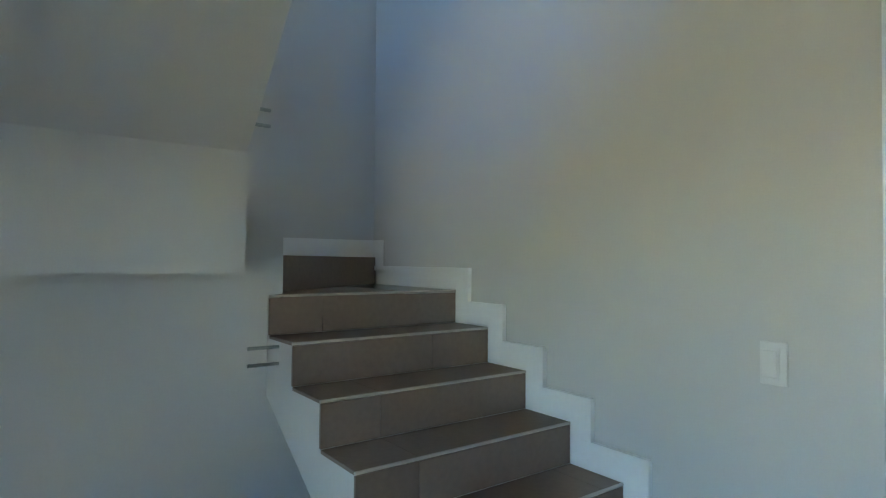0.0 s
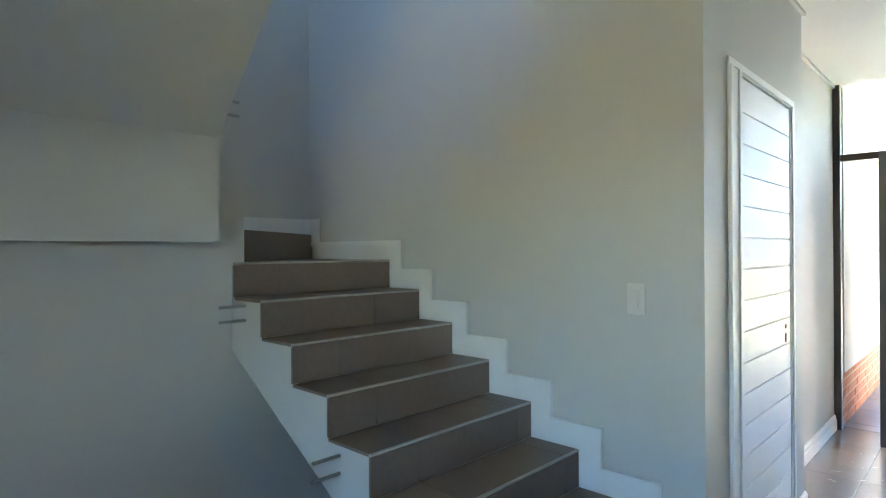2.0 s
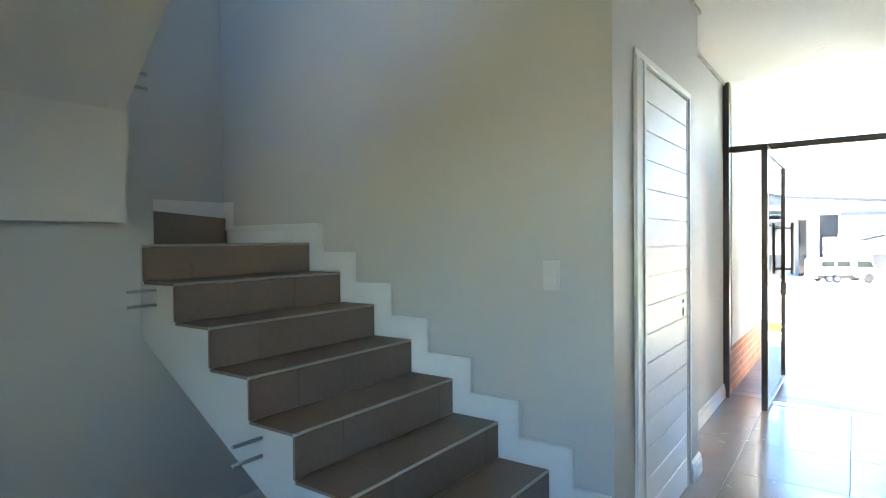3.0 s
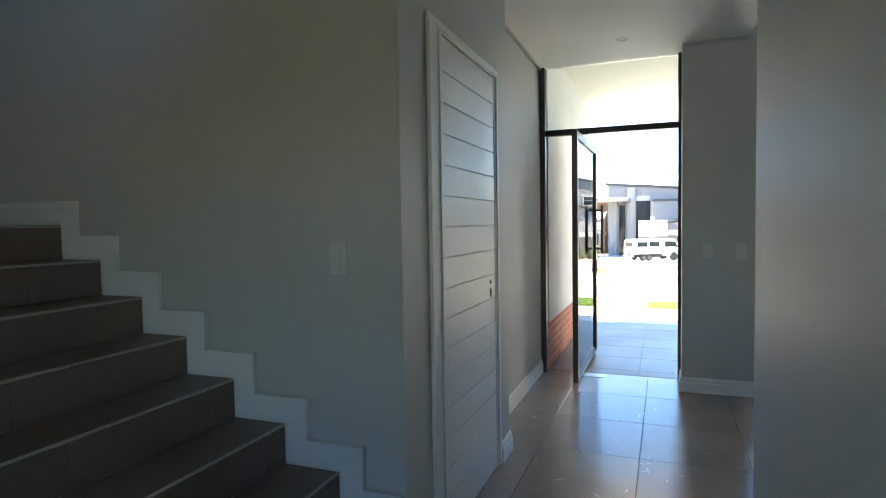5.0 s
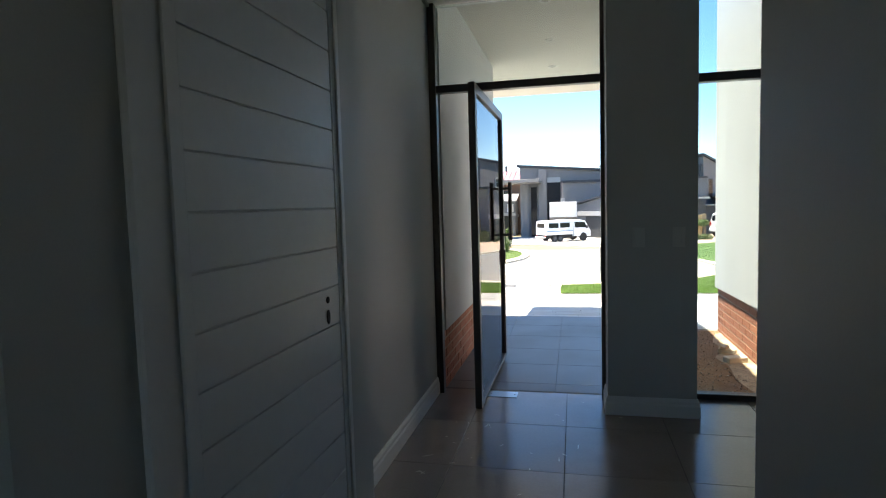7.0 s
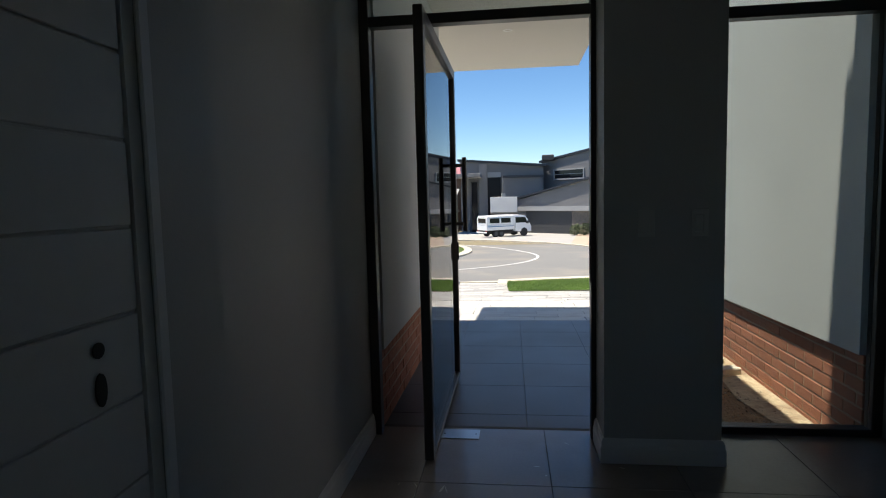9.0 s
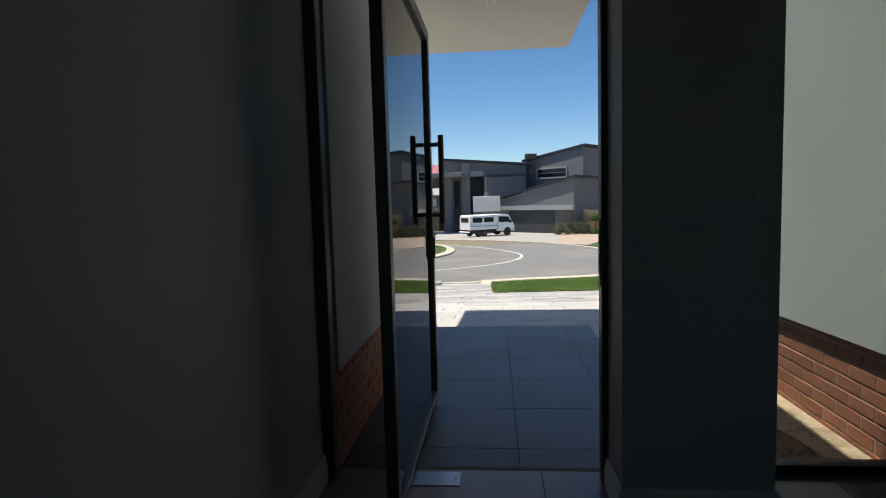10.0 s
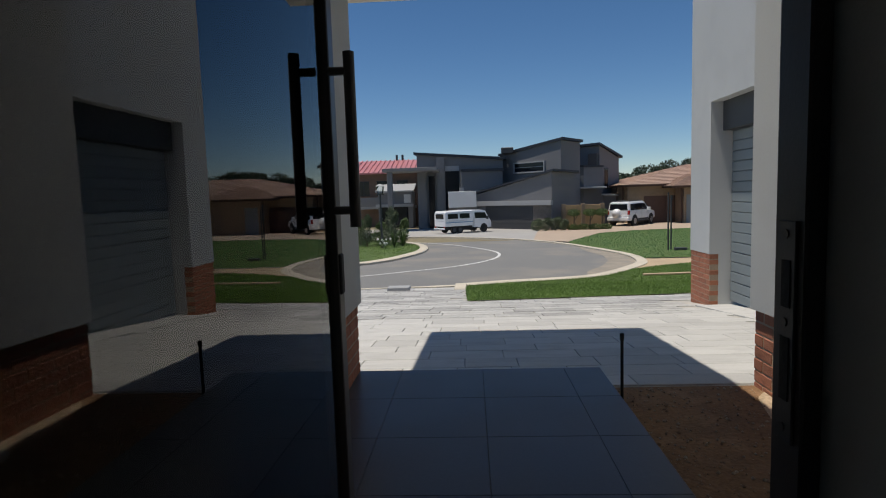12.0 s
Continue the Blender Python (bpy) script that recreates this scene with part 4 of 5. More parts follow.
def red_house():
    h = thing("red_roof_house", (0, 0, 0), "two-storey beige house with a red standing-seam roof", "house")
    F = [(-15, 58), (-4.3, 58)]
    block("w", [F[0], F[1], (-4.3, 67), (-15, 67)], [3.4] * 4, -1.9, REDWALL, h)
    bm = prism([(57.3, 3.35), (62.5, 4.75), (67.7, 3.35), (67.7, 3.2), (62.5, 4.6), (57.3, 3.2)], "x", -15.5, -3.9)
    roof = part("roof", bm, REDROOF, h, "red ribbed metal roof")
    for i in range(24):
        x = -15.3 + i * 0.48
        part("seam", prism([(57.28, 3.36), (62.5, 4.76), (62.5, 4.86), (57.28, 3.45)], "x", x, x + 0.07), REDROOF, roof)
    for s in (0.2, 0.45, 0.62, 0.8):
        framed_window(F[0], F[1], s, s + 0.1, 1.2, 2.5, h, 1)
    part("balcony", box(-10, -4.6, 56.8, 58, -0.1, 0.15), HLIGHT, h, "pale balcony slab")
    part("balcony_wall", box(-10, -4.6, 56.75, 56.85, 0.15, 1.0), HGREY, h)
    part("porch_roof", prism([(53.9, 1.55), (56.9, 2.2), (56.9, 2.05), (53.9, 1.42)], "x", -7.9, -4.45), HLIGHT, h, "pale sloping porch roof")
    part("porch_wall", box(-7.7, -4.6, 54.2, 56.7, -1.9, 1.46), HGREY, h)
    part("porch_beam", box(-7.9, -4.5, 54.05, 54.196, 0.1, 0.36, bevel=0.02), HLIGHT, h, "pale beam over the porch")
    part("porch_opening", box(-7.4, -5.0, 54.15, 54.197, -1.85, 0.09), WINDOW, h, "dark glazed porch front")
    part("porch_panel", box(-5.35, -4.75, 54.13, 54.197, 0.45, 1.2), SCREEN, h, "white wall panel")
    for x in (-6.9, -6.3):
        part("chimney", rod((x, 62.5, 4.7), (x, 62.5, 5.3), 0.12), DARKGREY, roof)
    return h


red_house()


def tan_house():
    h = thing("tan_house", (0, 0, 0), "low tan house with a weathered clay tile hip roof", "house")
    F = [(13.3, 50.0), (22.5, 50.0)]
    block("w", [F[0], (31.6, 50.0), (31.6, 60), (13.3, 60)], [1.4] * 4, -1.9, TANWALL, h)

    def hip(x0, x1, y0, y1, z0, z1, name):
        bm = bmesh.new()
        c = min(x1 - x0, y1 - y0) / 2
        a = [bm.verts.new(p) for p in ((x0, y0, z0), (x1, y0, z0), (x1, y1, z0), (x0, y1, z0))]
        if x1 - x0 >= y1 - y0:
            r = [bm.verts.new((x0 + c, (y0 + y1) / 2, z1)), bm.verts.new((x1 - c + 0.01, (y0 + y1) / 2, z1))]
            fs = [(a[0], a[1], r[1], r[0]), (a[1], a[2], r[1]), (a[2], a[3], r[0], r[1]), (a[3], a[0], r[0])]
        else:
            r = [bm.verts.new(((x0 + x1) / 2, y0 + c, z1)), bm.verts.new(((x0 + x1) / 2, y1 - c, z1))]
            fs = [(a[0], a[1], r[0]), (a[1], a[2], r[1], r[0]), (a[2], a[3], r[1]), (a[3], a[0], r[0], r[1])]
        for f in fs:
            bm.faces.new(f)
        bm.faces.new(a[::-1])
        roof = part("roof", bm, TANROOF, h, "weathered clay tile hip roof")
        n = 14
        d = bmesh.new()
        for i in range(n):
            t = i / n
            ya = y0 + (min(c, (y1 - y0) / 2)) * t
            xa, xb = x0 + c * t, x1 - c * t
            z = z0 + (z1 - z0) * t
            dz, dy = (z1 - z0) / n, c / n
            box(xa + 0.05, xb - 0.05, ya - 0.02, ya + dy * 0.9, z + 0.0, z + 0.05, bm=d)
            box(x0 + c * t - 0.02, x0 + c * t + dy * 0.9, ya + 0.05, y1 - c * t - 0.05, z, z + 0.05, bm=d)
        part("tile_course", d, TANROOF, roof)
        part("fascia", box(x0 + 0.05, x1 - 0.05, y0 + 0.05, y1 - 0.05, z0 - 0.16, z0 - 0.004), BROWN, roof)
        return roof

    hip(12.95, 32.2, 49.3, 64.0, 1.38, 3.12, "roof")
    hip(16.0, 22.0, 47.6, 53, 1.2, 2.25, "roof")
    panel("garage_door", F[0], F[1], 0.14, 0.41, -1.8, 0.45, 0.03, BROWN, h, "dark brown garage door")
    block("g", [(17.1, 48.2), (21.5, 48.2), (21.5, 50), (17.1, 50)], [1.15] * 4, -1.9, TANWALL, h)
    panel("door", (17.1, 48.2), (21.5, 48.2), 0.05, 0.3, -1.8, 0.5, 0.03, GDOOR, h, "grey garage door")
    bm = rod((17.0, 48.3, -1.8), (17.0, 48.3, 1.0), 0.06)
    part("downpipe", bm, BROWN, h)
    part("wall_lamp", box(16.7, 16.85, 49.7, 49.85, 0.1, 0.45, bevel=0.03), DARKGREY, h)
    for i, y in enumerate((51, 53)):
        part("downpipe", rod((13.2, y, -1.8), (13.2, y, 1.3), 0.05), BROWN, h)
    return h


tan_house()


# ---- vehicles ----
def wheel(parent, x, y, r, w, rim=None):
    t = part("wheel", rod((x, y - w / 2, r), (x, y + w / 2, r), r, n=24), TYRE, parent, "black tyre")
    s = -1 if y < 0 else 1
    part("rim", rod((x, y + s * (w / 2 - 0.02), r), (x, y + s * (w / 2 + 0.015), r), r * 0.6, n=16), rim or CHROME, t, "painted steel wheel rim" if rim else "silver wheel rim")
    return t


def loft(sections, bm=None):
    """Joins cross-sections [(x, [(y, z), ...])] into a closed skin."""
    bm = bm or bmesh.new()
    rings = [[bm.verts.new((x, y, z)) for y, z in pts] for x, pts in sections]
    k = len(rings[0])
    for a, b in zip(rings, rings[1:]):
        for j in range(k):
            bm.faces.new((a[j], a[(j + 1) % k], b[(j + 1) % k], b[j]))
    bm.faces.new(rings[0])
    bm.faces.new(rings[-1][::-1])
    return bm


def van():
    v = thing("bakkie_van", (-1.58, 42.6, ground_z(42.6) + 0.03), "white light truck with a windowed canopy, parked on the drive", "truck", rz=35)
    v.scale = (0.82, 0.82, 0.82)
    W = 0.86
    cab = loft([(x, [(-w, zb), (w, zb), (w, zm), (w * 0.86, zt), (-w * 0.86, zt), (-w, zm)]) for x, w, zb, zm, zt in
                ((2.95, W, 0.45, 1.1, 1.88), (3.75, W, 0.4, 1.1, 1.92), (4.25, W, 0.38, 1.08, 1.82), (4.72, W * 0.97, 0.38, 1.0, 1.12), (4.86, W * 0.9, 0.4, 0.85, 0.95))])
    body = part("cab", cab, WHITE, v, "white cab")
    part("windscreen", loft([(4.29, [(-0.74, 1.70), (0.74, 1.70), (0.74, 1.78), (-0.74, 1.78)]), (4.70, [(-0.8, 1.12), (0.8, 1.12), (0.8, 1.18), (-0.8, 1.18)])]), WINDOW, body)
    for s in (-1, 1):
        part("side_window", prism([(3.1, 1.14), (4.42, 1.14), (4.15, 1.68), (3.1, 1.72)], "y", s * 0.79, s * 0.845), WINDOW, body)
        part("door_line", box(3.03, 3.045, s * 0.862 - 0.004, s * 0.862 + 0.004, 0.5, 1.75), DARKGREY, body)
        part("mirror", box(4.25, 4.37, s * 0.9, s * 1.05, 1.12, 1.36, bevel=0.02), DARKGREY, body)
        part("headlight", box(4.70, 4.84, s * 0.55 - 0.16, s * 0.55 + 0.16, 0.72, 0.9, bevel=0.03), CHROME, body)
    part("load_bed", box(0.0, 2.9, -W, W, 0.62, 1.08, bevel=0.03), WHITE, v, "white dropside load bed")
    can = part("canopy", loft([(x, [(-w, 1.09), (w, 1.09), (w * 0.96, zt - 0.08), (w * 0.85, zt), (-w * 0.85, zt), (-w * 0.96, zt - 0.08)]) for x, w, zt in ((0.0, W * 0.98, 1.80), (0.12, W, 1.9), (2.8, W, 1.95), (2.92, W * 0.98, 1.92))]), WHITE, v, "white canopy")
    for s in (-1, 1):
        for a, b in ((0.3, 1.3), (1.5, 2.5)):
            part("canopy_window", box(a, b, s * 0.835, s * 0.865, 1.26, 1.68, bevel=0.012), WINDOW, can)
        part("stripe", box(0.03, 2.87, s * 0.868, s * 0.874, 0.92, 0.98), BLUE, v, "thin blue stripe")
        part("tail_light", box(-0.03, 0.02, s * 0.72 - 0.09, s * 0.72 + 0.09, 0.5, 0.62, bevel=0.01), REDLENS, v)
        for x in (0.95, 1.55) if s < 0 else (0.95,):
            wheel(v, x, s * 0.72, 0.29, 0.2, DARKGREY)
        wheel(v, 4.0, s * 0.74, 0.31, 0.2, DARKGREY)
        part("wheel_arch", rod((4.0, s * 0.845, 0.36), (4.0, s * 0.866, 0.36), 0.38, n=20), BLACK, body)
    part("rear_window", box(-0.02, 0.06, -0.62, 0.62, 1.28, 1.68, bevel=0.012), WINDOW, can)
    part("chassis", box(0.1, 3.5, -0.6, 0.6, 0.3, 0.615), BLACK, v)
    part("rear_bumper", box(-0.12, 0.0, -0.8, 0.8, 0.38, 0.5, bevel=0.02), WHITE, v)
    part("number_plate", box(-0.135, -0.12, -0.25, 0.25, 0.40, 0.49), SKIRT, v)
    return v


van()


def suv():
    v = thing("suv", (11.6, 46.2, ground_z(46.5) + 0.03), "white off-road vehicle with a spare wheel on its tail", "car", rz=49)
    v.scale = (0.98, 0.98, 0.98)
    W = 0.92

    def section(w, zb, zt):
        return [(-w * 0.9, zb), (w * 0.9, zb), (w, zb + 0.12), (w, zt - 0.3), (w * 0.96, zt - 0.04), (w * 0.88, zt), (-w * 0.88, zt), (-w * 0.96, zt - 0.04), (-w, zt - 0.3), (-w, zb + 0.12)]

    body = part("body", loft([(x, section(w, zb, zt)) for x, w, zb, zt in
                ((0.0, W * 0.92, 0.55, 1.1), (0.06, W * 0.98, 0.46, 1.16), (0.5, W, 0.4, 1.17), (3.2, W, 0.38, 1.16), (3.9, W * 0.98, 0.4, 1.13), (4.45, W * 0.95, 0.42, 1.05), (4.72, W * 0.86, 0.46, 0.92), (4.8, W * 0.78, 0.5, 0.8))]), WHITE, v, "white body")
    roof = part("cabin", loft([(x, [(-w, 1.14), (w, 1.14), (w * 0.9, zt - 0.14), (w * 0.82, zt), (-w * 0.82, zt), (-w * 0.9, zt - 0.14)]) for x, w, zt in
                ((0.04, W * 0.93, 1.3), (0.16, W * 0.95, 1.78), (0.5, W * 0.96, 1.86), (2.5, W * 0.96, 1.87), (2.95, W * 0.95, 1.76), (3.65, W * 0.92, 1.29))]), WHITE, v, "white cabin")
    for s in (-1, 1):
        for name, pts in (("quarter_window", [(0.26, 1.2), (0.95, 1.2), (0.95, 1.68), (0.36, 1.66)]), ("side_window", [(1.03, 1.2), (1.98, 1.2), (1.98, 1.69), (1.03, 1.68)]), ("side_window", [(2.06, 1.2), (3.2, 1.2), (2.86, 1.56), (2.6, 1.68), (2.06, 1.69)])):
            bm = prism(pts, "y", s * 0.78, s * 0.9)
            for p in bm.verts:
                if p.co.z > 1.4:
                    p.co.y -= s * 0.045
            part(name, bm, WINDOW, roof)
        part("roof_rail", rod((0.5, s * 0.66, 1.9), (2.5, s * 0.66, 1.91), 0.03, n=8), DARKGREY, roof)
        part("tail_light", box(-0.03, 0.1, s * 0.83 - 0.08, s * 0.83 + 0.08, 0.88, 1.2, bevel=0.02), REDLENS, v)
        part("mirror", box(2.95, 3.1, s * 0.95, s * 1.13, 1.16, 1.34, bevel=0.03), WHITE, v)
        part("running_board", box(1.2, 3.2, s * 0.9 - 0.07, s * 0.9 + 0.07, 0.32, 0.39, bevel=0.01), DARKGREY, v)
        part("sill_cladding", box(1.25, 3.25, s * 0.9 - 0.03, s * 0.9 + 0.035, 0.42, 0.56, bevel=0.01), DARKGREY, v)
        for x in (0.85, 3.7):
            part("wheel_arch", rod((x, s * 0.905, 0.42), (x, s * 0.927, 0.42), 0.46, n=22), BLACK, body, "dark wheel arch")
            wheel(v, x, s * 0.84, 0.38, 0.22)
        for x in (1.0, 2.02, 3.12):
            part("door_line", box(x, x + 0.014, s * 0.918, s * 0.925, 0.52, 1.14), DARKGREY, body)
        for x in (1.8, 2.85):
            part("door_handle", box(x, x + 0.16, s * 0.92, s * 0.95, 0.98, 1.02, bevel=0.008), CHROME, body)
    part("rear_window", prism([(-0.74, 1.24), (0.74, 1.24), (0.66, 1.68), (-0.66, 1.68)], "x", 0.0, 0.24), WINDOW, roof)
    part("roof_panel", box(0.45, 2.5, -0.6, 0.6, 1.862, 1.878, bevel=0.004), DARKGREY, roof, "dark roof panel")
    bm = rod((-0.24, 0.1, 0.98), (0.0, 0.1, 0.98), 0.35, n=28)
    bmesh.ops.bevel(bm, geom=[e for e in bm.edges if all(abs(p.co.x + 0.24) < 0.01 for p in e.verts)], offset=0.06, segments=3, affect="EDGES")
    part("spare_wheel", bm, WHITE, v, "white spare wheel cover", smooth=True)
    part("rear_bumper", box(-0.14, 0.12, -0.88, 0.88, 0.42, 0.68, bevel=0.05, seg=2), WHITE, v)
    part("bumper_step", box(-0.15, 0.0, -0.6, 0.6, 0.36, 0.43, bevel=0.01), DARKGREY, v)
    part("number_plate", box(-0.03, 0.0, -0.78, -0.34, 0.74, 0.86), SKIRT, v)
    part("windscreen", loft([(2.97, [(-0.72, 1.70), (0.72, 1.70), (0.72, 1.77), (-0.72, 1.77)]), (3.62, [(-0.8, 1.26), (0.8, 1.26), (0.8, 1.32), (-0.8, 1.32)])]), WINDOW, roof)
    return v


suv()


# ---- plants and street furniture ----
def leaf_cloud(rng, blobs, n, size):
    verts, faces = [], []
    for _ in range(n):
        cx, cy, cz, rx, ry, rz = rng.choice(blobs)
        u = Vector((rng.gauss(0, 1), rng.gauss(0, 1), rng.gauss(0, 1))).normalized()
        r = rng.uniform(0.55, 1.08)
        p = Vector((cx + u.x * rx * r, cy + u.y * ry * r, cz + u.z * rz * r))
        a = Vector((rng.gauss(0, 1), rng.gauss(0, 1), rng.gauss(0, 1))).normalized()
        b = a.cross(Vector((rng.gauss(0, 1), rng.gauss(0, 1), rng.gauss(0, 1)))).normalized()
        s = size * rng.uniform(0.6, 1.4)
        k = len(verts)
        verts += [p - a * s, p + b * s * 0.45, p + a * s, p - b * s * 0.45]
        faces.append((k, k + 1, k + 2, k + 3))
    return verts, faces


def plant(name, at, blobs, n, size, mat, label, category, group="", stems=(), seed=1):
    rng = random.Random(seed)
    t = thing(name, at, label, category, group)
    v, f = leaf_cloud(rng, blobs, n, size)
    me = bpy.data.meshes.new("foliage")
    me.from_pydata(v, [], f)
    me.materials.append(mat)
    ob = new("foliage", me)
    ob.parent = t
    for a, b, r in stems:
        part("trunk", rod(a, b, r, n=7, r2=r * 0.6), BARK, t)
    return t


gz = ground_z
for i, (x, y, s) in enumerate(((5.15, 43.3, 0.9), (5.75, 43.0, 1.0), (6.5, 43.2, 1.05), (6.95, 43.0, 0.8))):
    plant("shrub", (x, y, gz(y)), [(0, 0, 0.45 * s, 0.42 * s, 0.4, 0.42 * s), (0.2, 0, 0.7 * s, 0.25, 0.25, 0.25)], 1900, 0.045, SAGE, "rounded grey-green shrub beside the garage", "shrub", "shrubs beside the garage", [((0, 0, 0), (0, 0, 0.5 * s), 0.03)], seed=20 + i)
for i, (x, y) in enumerate(((7.8, 43.4), (8.9, 43.3), (9.75, 43.4))):
    plant("topiary", (x, y, gz(y)), [(0, 0, 1.22, 0.46, 0.45, 0.25), (0, 0, 1.2, 0.3, 0.3, 0.2)], 2800, 0.04, LEAF, "clipped flat-topped topiary shrub before the tan wall", "topiary", "clipped topiary shrubs", [((0, 0, 0), (0.05, 0, 1.15), 0.05), ((0.02, 0, 0.6), (0.3, 0, 1.1), 0.03)], seed=30 + i)
for i, x in enumerate((7.7, 8.4, 9.2, 9.9)):
    plant("low_shrub", (x, 43.0, gz(43)), [(0, 0, 0.2, 0.45, 0.3, 0.25)], 900, 0.045, LEAF, "low dark green bedding shrub", "shrub", "bedding shrubs", seed=40 + i)
for i, (x, y, h, w) in enumerate(((-4.35, 29.6, 1.55, 0.35), (-3.9, 30.6, 1.2, 0.4), (-3.2, 30.3, 1.75, 0.4), (-2.75, 30.9, 1.3, 0.35), (-3.5, 31.4, 1.9, 0.35), (-4.9, 30.8, 1.3, 0.4))):
    plant("garden_bush", (x, y, gz(y) + 0.03), [(0, 0, h * 0.5, w * 0.7, w * 0.7, h * 0.45), (0.1, 0, h * 0.8, w * 0.5, w * 0.5, h * 0.2), (-0.15, 0, h * 0.3, w, w, h * 0.28)], 2300, 0.04, LEAF if i % 2 else SAGE, "loose tall garden bush on the corner lawn", "bush", "bushes around the street lamp",
          [((0, 0, 0), (0.05, 0.02, h * 0.8), 0.02), ((0, 0, 0), (-0.15, 0.0, h * 0.6), 0.015), ((0, 0, 0), (0.18, 0.0, h * 0.7), 0.015)], seed=50 + i)
rb = plant("rose_bush", (-3.3, 28.2, gz(28.2) + 0.03), [(0, 0, 0.25, 0.3, 0.3, 0.2)], 220, 0.045, LEAF, "small rose bush with white flowers", "rose bush", seed=70)
rng = random.Random(5)
for i in range(9):
    bm = bmesh.new()
    bmesh.ops.create_icosphere(bm, subdivisions=1, radius=0.055, matrix=Matrix.Translation((rng.uniform(-0.3, 0.3), rng.uniform(-0.3, 0.1), rng.uniform(0.2, 0.45))))
    part("flower", bm, PETAL, rb, "white rose flower")


def spiky_grass(at, seed):
    rng = random.Random(seed)
    t = thing("flax_plant", at, "spiky strap-leaved plant on the corner lawn", "plant", "strap-leaved plants")
    for i in range(26):
        a, h, r = rng.uniform(0, math.tau), rng.uniform(0.5, 0.95), rng.uniform(0.15, 0.5)
        bm = bmesh.new()
        d, n = Vector((math.cos(a), math.sin(a), 0)), Vector((-math.sin(a), math.cos(a), 0)) * 0.025
        pts = [Vector((0, 0, 0)), d * r * 0.4 + Vector((0, 0, h * 0.6)), d * r + Vector((0, 0, h))]
        vs = [bm.verts.new(pts[0] - n), bm.verts.new(pts[0] + n), bm.verts.new(pts[1] + n), bm.verts.new(pts[1] - n), bm.verts.new(pts[2])]
        bm.faces.new((vs[0], vs[1], vs[2], vs[3]))
        bm.faces.new((vs[3], vs[2], vs[4]))
        part("leaf", bm, LEAF, t)


spiky_grass((-2.65, 29.6, gz(29.6) + 0.03), 1)
spiky_grass((-3.0, 29.2, gz(29.2) + 0.03), 2)


def street_lamp():
    t = thing("street_lamp", (-3.46, 28.5, gz(28.5) + 0.03), "black post-top street lamp with a glass lantern", "street lamp")
    part("pole", rod((0, 0, 0), (0, 0, 2.45), 0.05, r2=0.04), DARKGREY, t)
    part("base", rod((0, 0, 0), (0, 0, 0.5), 0.08), DARKGREY, t)
    part("collar", rod((0, 0, 1.3), (0, 0, 1.36), 0.075), DARKGREY, t)
    part("arm", rod((0, 0, 2.42), (0, 0, 2.46), 0.2, n=14), DARKGREY, t)
    part("lantern", rod((0, 0, 2.47), (0, 0, 2.8), 0.13, n=12, r2=0.2), GLASS, t, "clear lantern bowl")
    part("cap", rod((0, 0, 2.8), (0, 0, 2.9), 0.22, n=12, r2=0.05), HLIGHT, t, "pale lantern cap")


street_lamp()
for x, y, h in ((7.6, 23.4, 2.06), (7.87, 23.9, 1.95)):
    t = thing("steel_post", (x, y, gz(y) + 0.02), "slim dark square steel post on the lawn", "post", "pair of steel posts")
    part("post", box(-0.022, 0.022, -0.022, 0.022, 0, h, bevel=0.004), DARKGREY, t)
t = thing("meter_box", (8.0, 23.3, gz(23.3) + 0.02), "small dark ground-level meter box on the lawn", "meter box")
part("box", box(-0.2, 0.2, -0.12, 0.12, 0, 0.1, bevel=0.01), DARKGREY, t)
t = thing("kerb_stone", (-1.0, 14.9, gz(14.9) - 0.01), "loose grey kerb block lying on the driveway edge", "kerb block")
part("block", box(-0.24, 0.24, -0.14, 0.14, 0, 0.1, bevel=0.015), HLIGHT, t)
t = thing("kerb_stone", (0.33, 15.2, gz(15.2) - 0.01), "pale concrete block at the corner of the lawn", "kerb block")
part("block", box(-0.13, 0.13, -0.4, 0.4, 0, 0.06, bevel=0.015), KERB, t)
t = thing("timber_edging", (5.6, 16.9, gz(16.9) + 0.01), "long pale timber strip lying on the lawn", "timber strip", rz=4)
part("plank", box(-0.8, 1.2, -0.06, 0.06, 0, 0.05, bevel=0.01), SAND, t)
t = thing("irrigation_peg", (1.462, 5.93, -0.155), "slim black irrigation riser standing in the soil", "irrigation pipe")
part("pipe", rod((0, 0, 0), (0, 0, 0.395), 0.009, n=10), BLACK, t)
part("cap", rod((0, 0, 0.375), (0, 0, 0.415), 0.013, n=10), BLACK, t)


def loose_brick(at, rz, s, mat, label):
    t = thing("loose_brick", at, label, "brick", "loose bricks in the soil bed", rz)
    bm = box(-0.11 * s, 0.11 * s, -0.055 * s, 0.055 * s, 0, 0.07 * s, bevel=0.008)
    part("brick_block", bm, mat, t)


loose_brick((2.19, 4.86, -0.154), 20, 0.85, KERB, "pale cement block lying on bare soil")
loose_brick((2.2, 5.19, -0.154), -25, 0.7, KERB, "pale cement block lying on bare soil")
loose_brick((2.17, 5.16, -0.106), 60, 0.5, MORTAR, "broken brick piece on a cement block")


STONES = island_material("pale stone chips", (0.22, 0.13, 0.075), (0.48, 0.41, 0.32), 0.9)


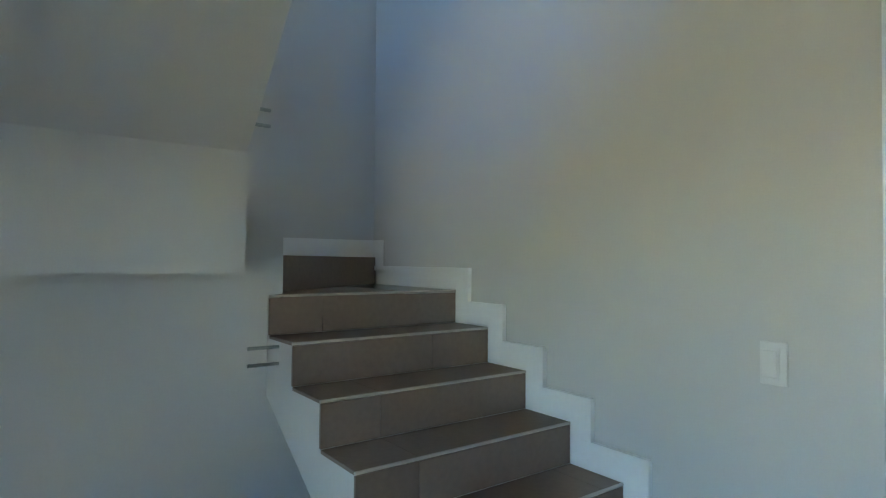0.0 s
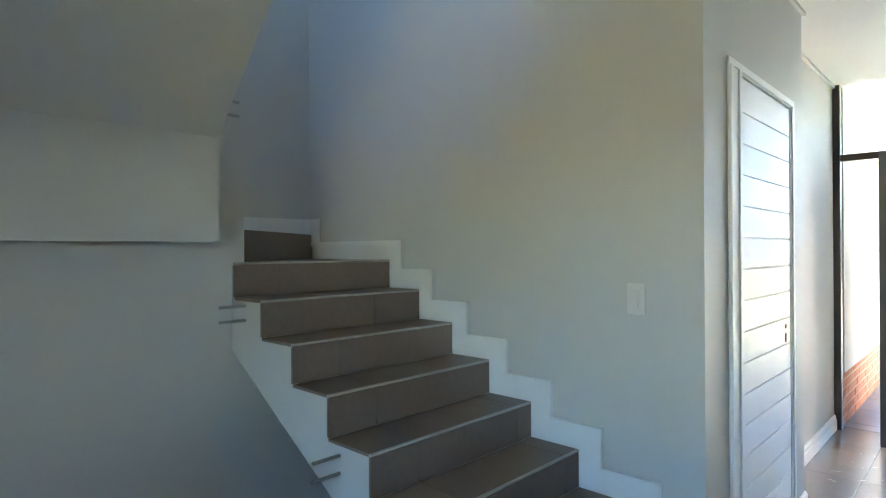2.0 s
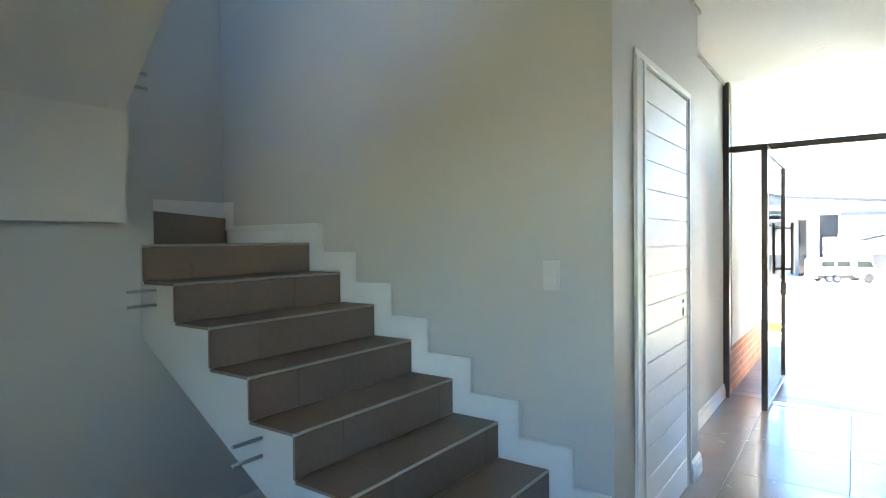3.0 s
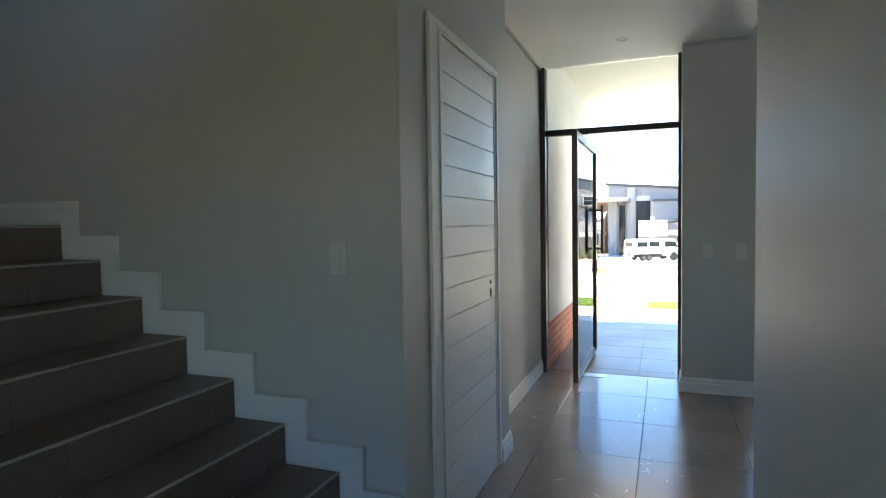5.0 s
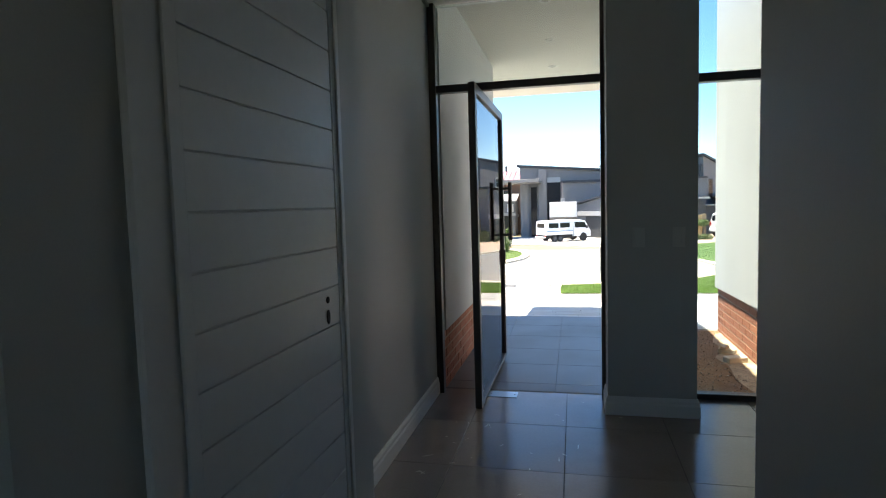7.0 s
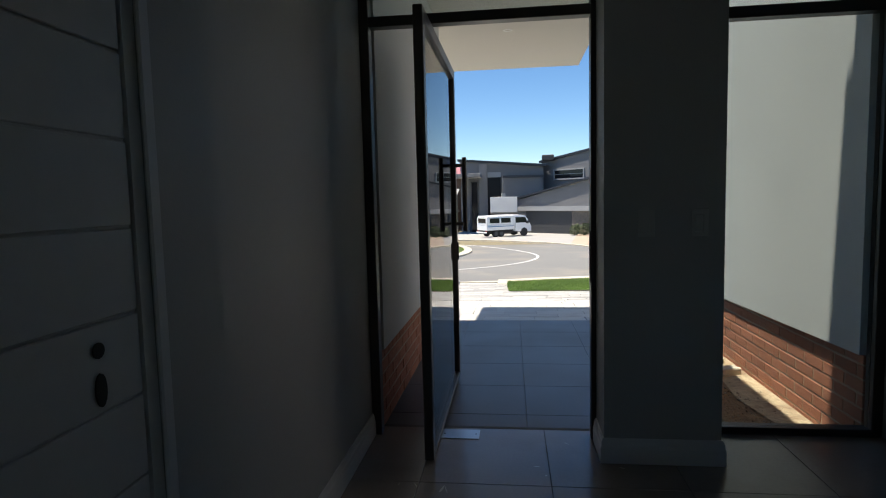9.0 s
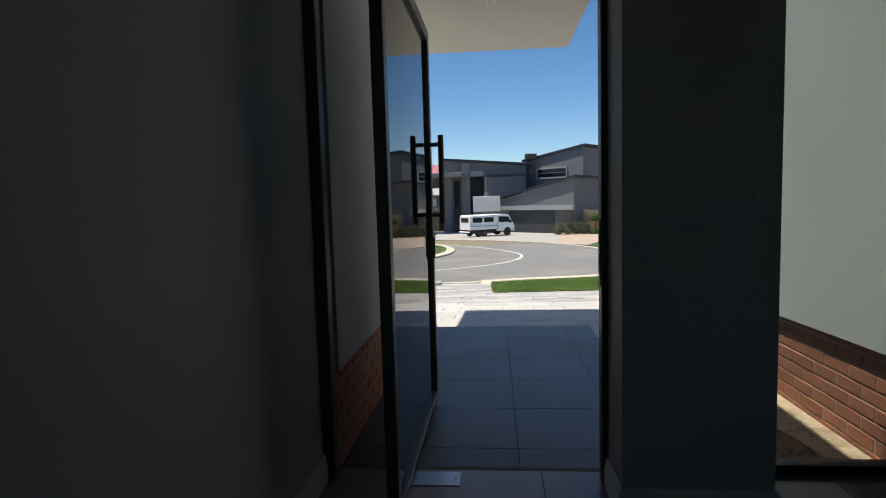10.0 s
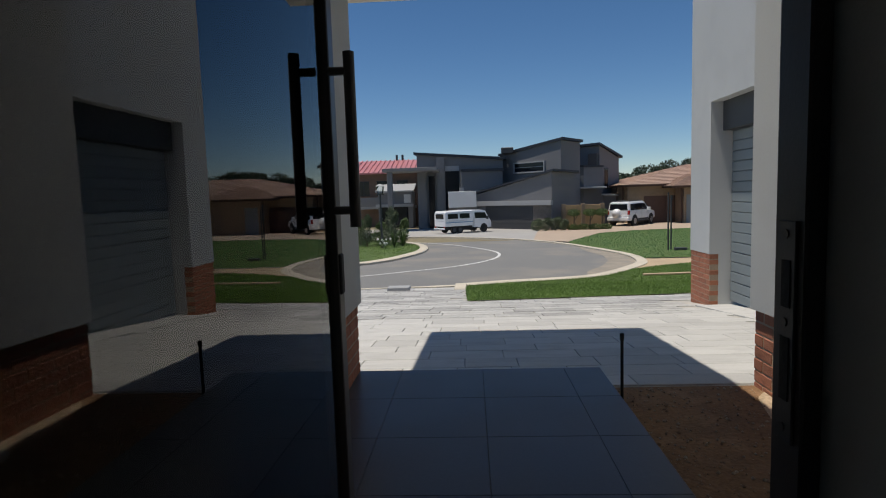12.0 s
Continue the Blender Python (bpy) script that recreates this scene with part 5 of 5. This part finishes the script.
def pebbles():
    rng = random.Random(11)
    verts, faces = [], []
    for _ in range(1500):
        x, y = rng.uniform(1.41, 2.3), rng.uniform(3.5, 6.15)
        s = rng.choice((0.003, 0.003, 0.004, 0.004, 0.005, 0.006, 0.008, 0.011))
        z = -0.151 + s * 0.4
        k = len(verts)
        q = rng.uniform(0, math.tau)
        verts += [(x + s * math.cos(q + j * math.tau / 4), y + s * math.sin(q + j * math.tau / 4), z) for j in range(4)] + [(x, y, z + s * rng.uniform(0.5, 1)), (x, y, z - s)]
        for j in range(4):
            faces += [(k + j, k + (j + 1) % 4, k + 4), (k + (j + 1) % 4, k + j, k + 5)]
    me = bpy.data.meshes.new("pebbles")
    me.from_pydata(verts, [], faces)
    me.materials.append(STONES)
    tagged(new("pebbles", me), "small stones and clods on the bare soil", "pebbles", kind="stuff")


pebbles()


def floor_splashes():
    """Small dried plaster smears left on the hall tiles."""
    rng = random.Random(21)
    verts, faces = [], []
    for _ in range(46):
        x, y = rng.uniform(0.0, 1.15), rng.uniform(0.9, 3.2)
        a, l, w = rng.uniform(0, math.tau), rng.uniform(0.006, 0.035), rng.uniform(0.002, 0.006)
        k = len(verts)
        for j in range(8):
            t = j * math.tau / 8
            r = rng.uniform(0.6, 1.2)
            u, v = math.cos(t) * l * r, math.sin(t) * w * r
            verts.append((x + u * math.cos(a) - v * math.sin(a), y + u * math.sin(a) + v * math.cos(a), 0.0006))
        faces.append(tuple(range(k, k + 8)))
    me = bpy.data.meshes.new("plaster_splashes")
    me.from_pydata(verts, [], faces)
    me.materials.append(KERB)
    tagged(new("plaster_splashes", me), "small dried plaster smears on the hall floor tiles", "splashes", kind="stuff")


floor_splashes()
# sunlight along the wall foot is put into this paler soil colour
SUNLITSOIL = material("soil paled as if sunlit", (0.42, 0.32, 0.21), 0.95, var=0.4, scale=5, fine=40, bump=0.8, dirt=(0.22, 0.13, 0.075), dirt_amount=0.85)
structure("sunlit_soil_strip", sheet([(2.08, 3.5), (2.336, 3.5), (2.336, 6.05), (2.25, 5.95), (2.16, 5.6), (2.19, 5.3), (2.05, 5.0), (2.1, 4.7), (2.06, 4.3), (2.12, 3.9)], -0.006), SUNLITSOIL, "soil strip along the wall foot, coloured paler as if sunlit", "soil")


def far_woods():
    rng = random.Random(9)
    blobs = []
    for i in range(130):
        x = rng.uniform(22, 90)
        y = rng.uniform(140, 175)
        h = rng.uniform(7.2, 9.4) * (0.85 + 0.15 * math.sin(x * 0.13))
        w = rng.uniform(2.5, 5)
        blobs += [(x, y, -1.8 + h * 0.45, w, w, h * 0.5), (x + rng.uniform(-1, 1), y, -1.8 + h * 0.85, w * 0.6, w * 0.6, h * 0.3)]
    for i in range(40):
        x, y, h, w = rng.uniform(-120, -5), rng.uniform(150, 180), rng.uniform(3, 5.5), rng.uniform(3, 5)
        blobs += [(x, y, -1.8 + h * 0.45, w, w, h * 0.5)]
    v, f = leaf_cloud(rng, blobs, 130000, 0.36)
    me = bpy.data.meshes.new("far_woods")
    me.from_pydata(v, [], f)
    me.materials.append(WOODS)
    tagged(new("far_woods", me), "distant dark green wooded ridge behind the houses", "trees", kind="stuff")


far_woods()

# ---- driveway pieces last ----
pavers()
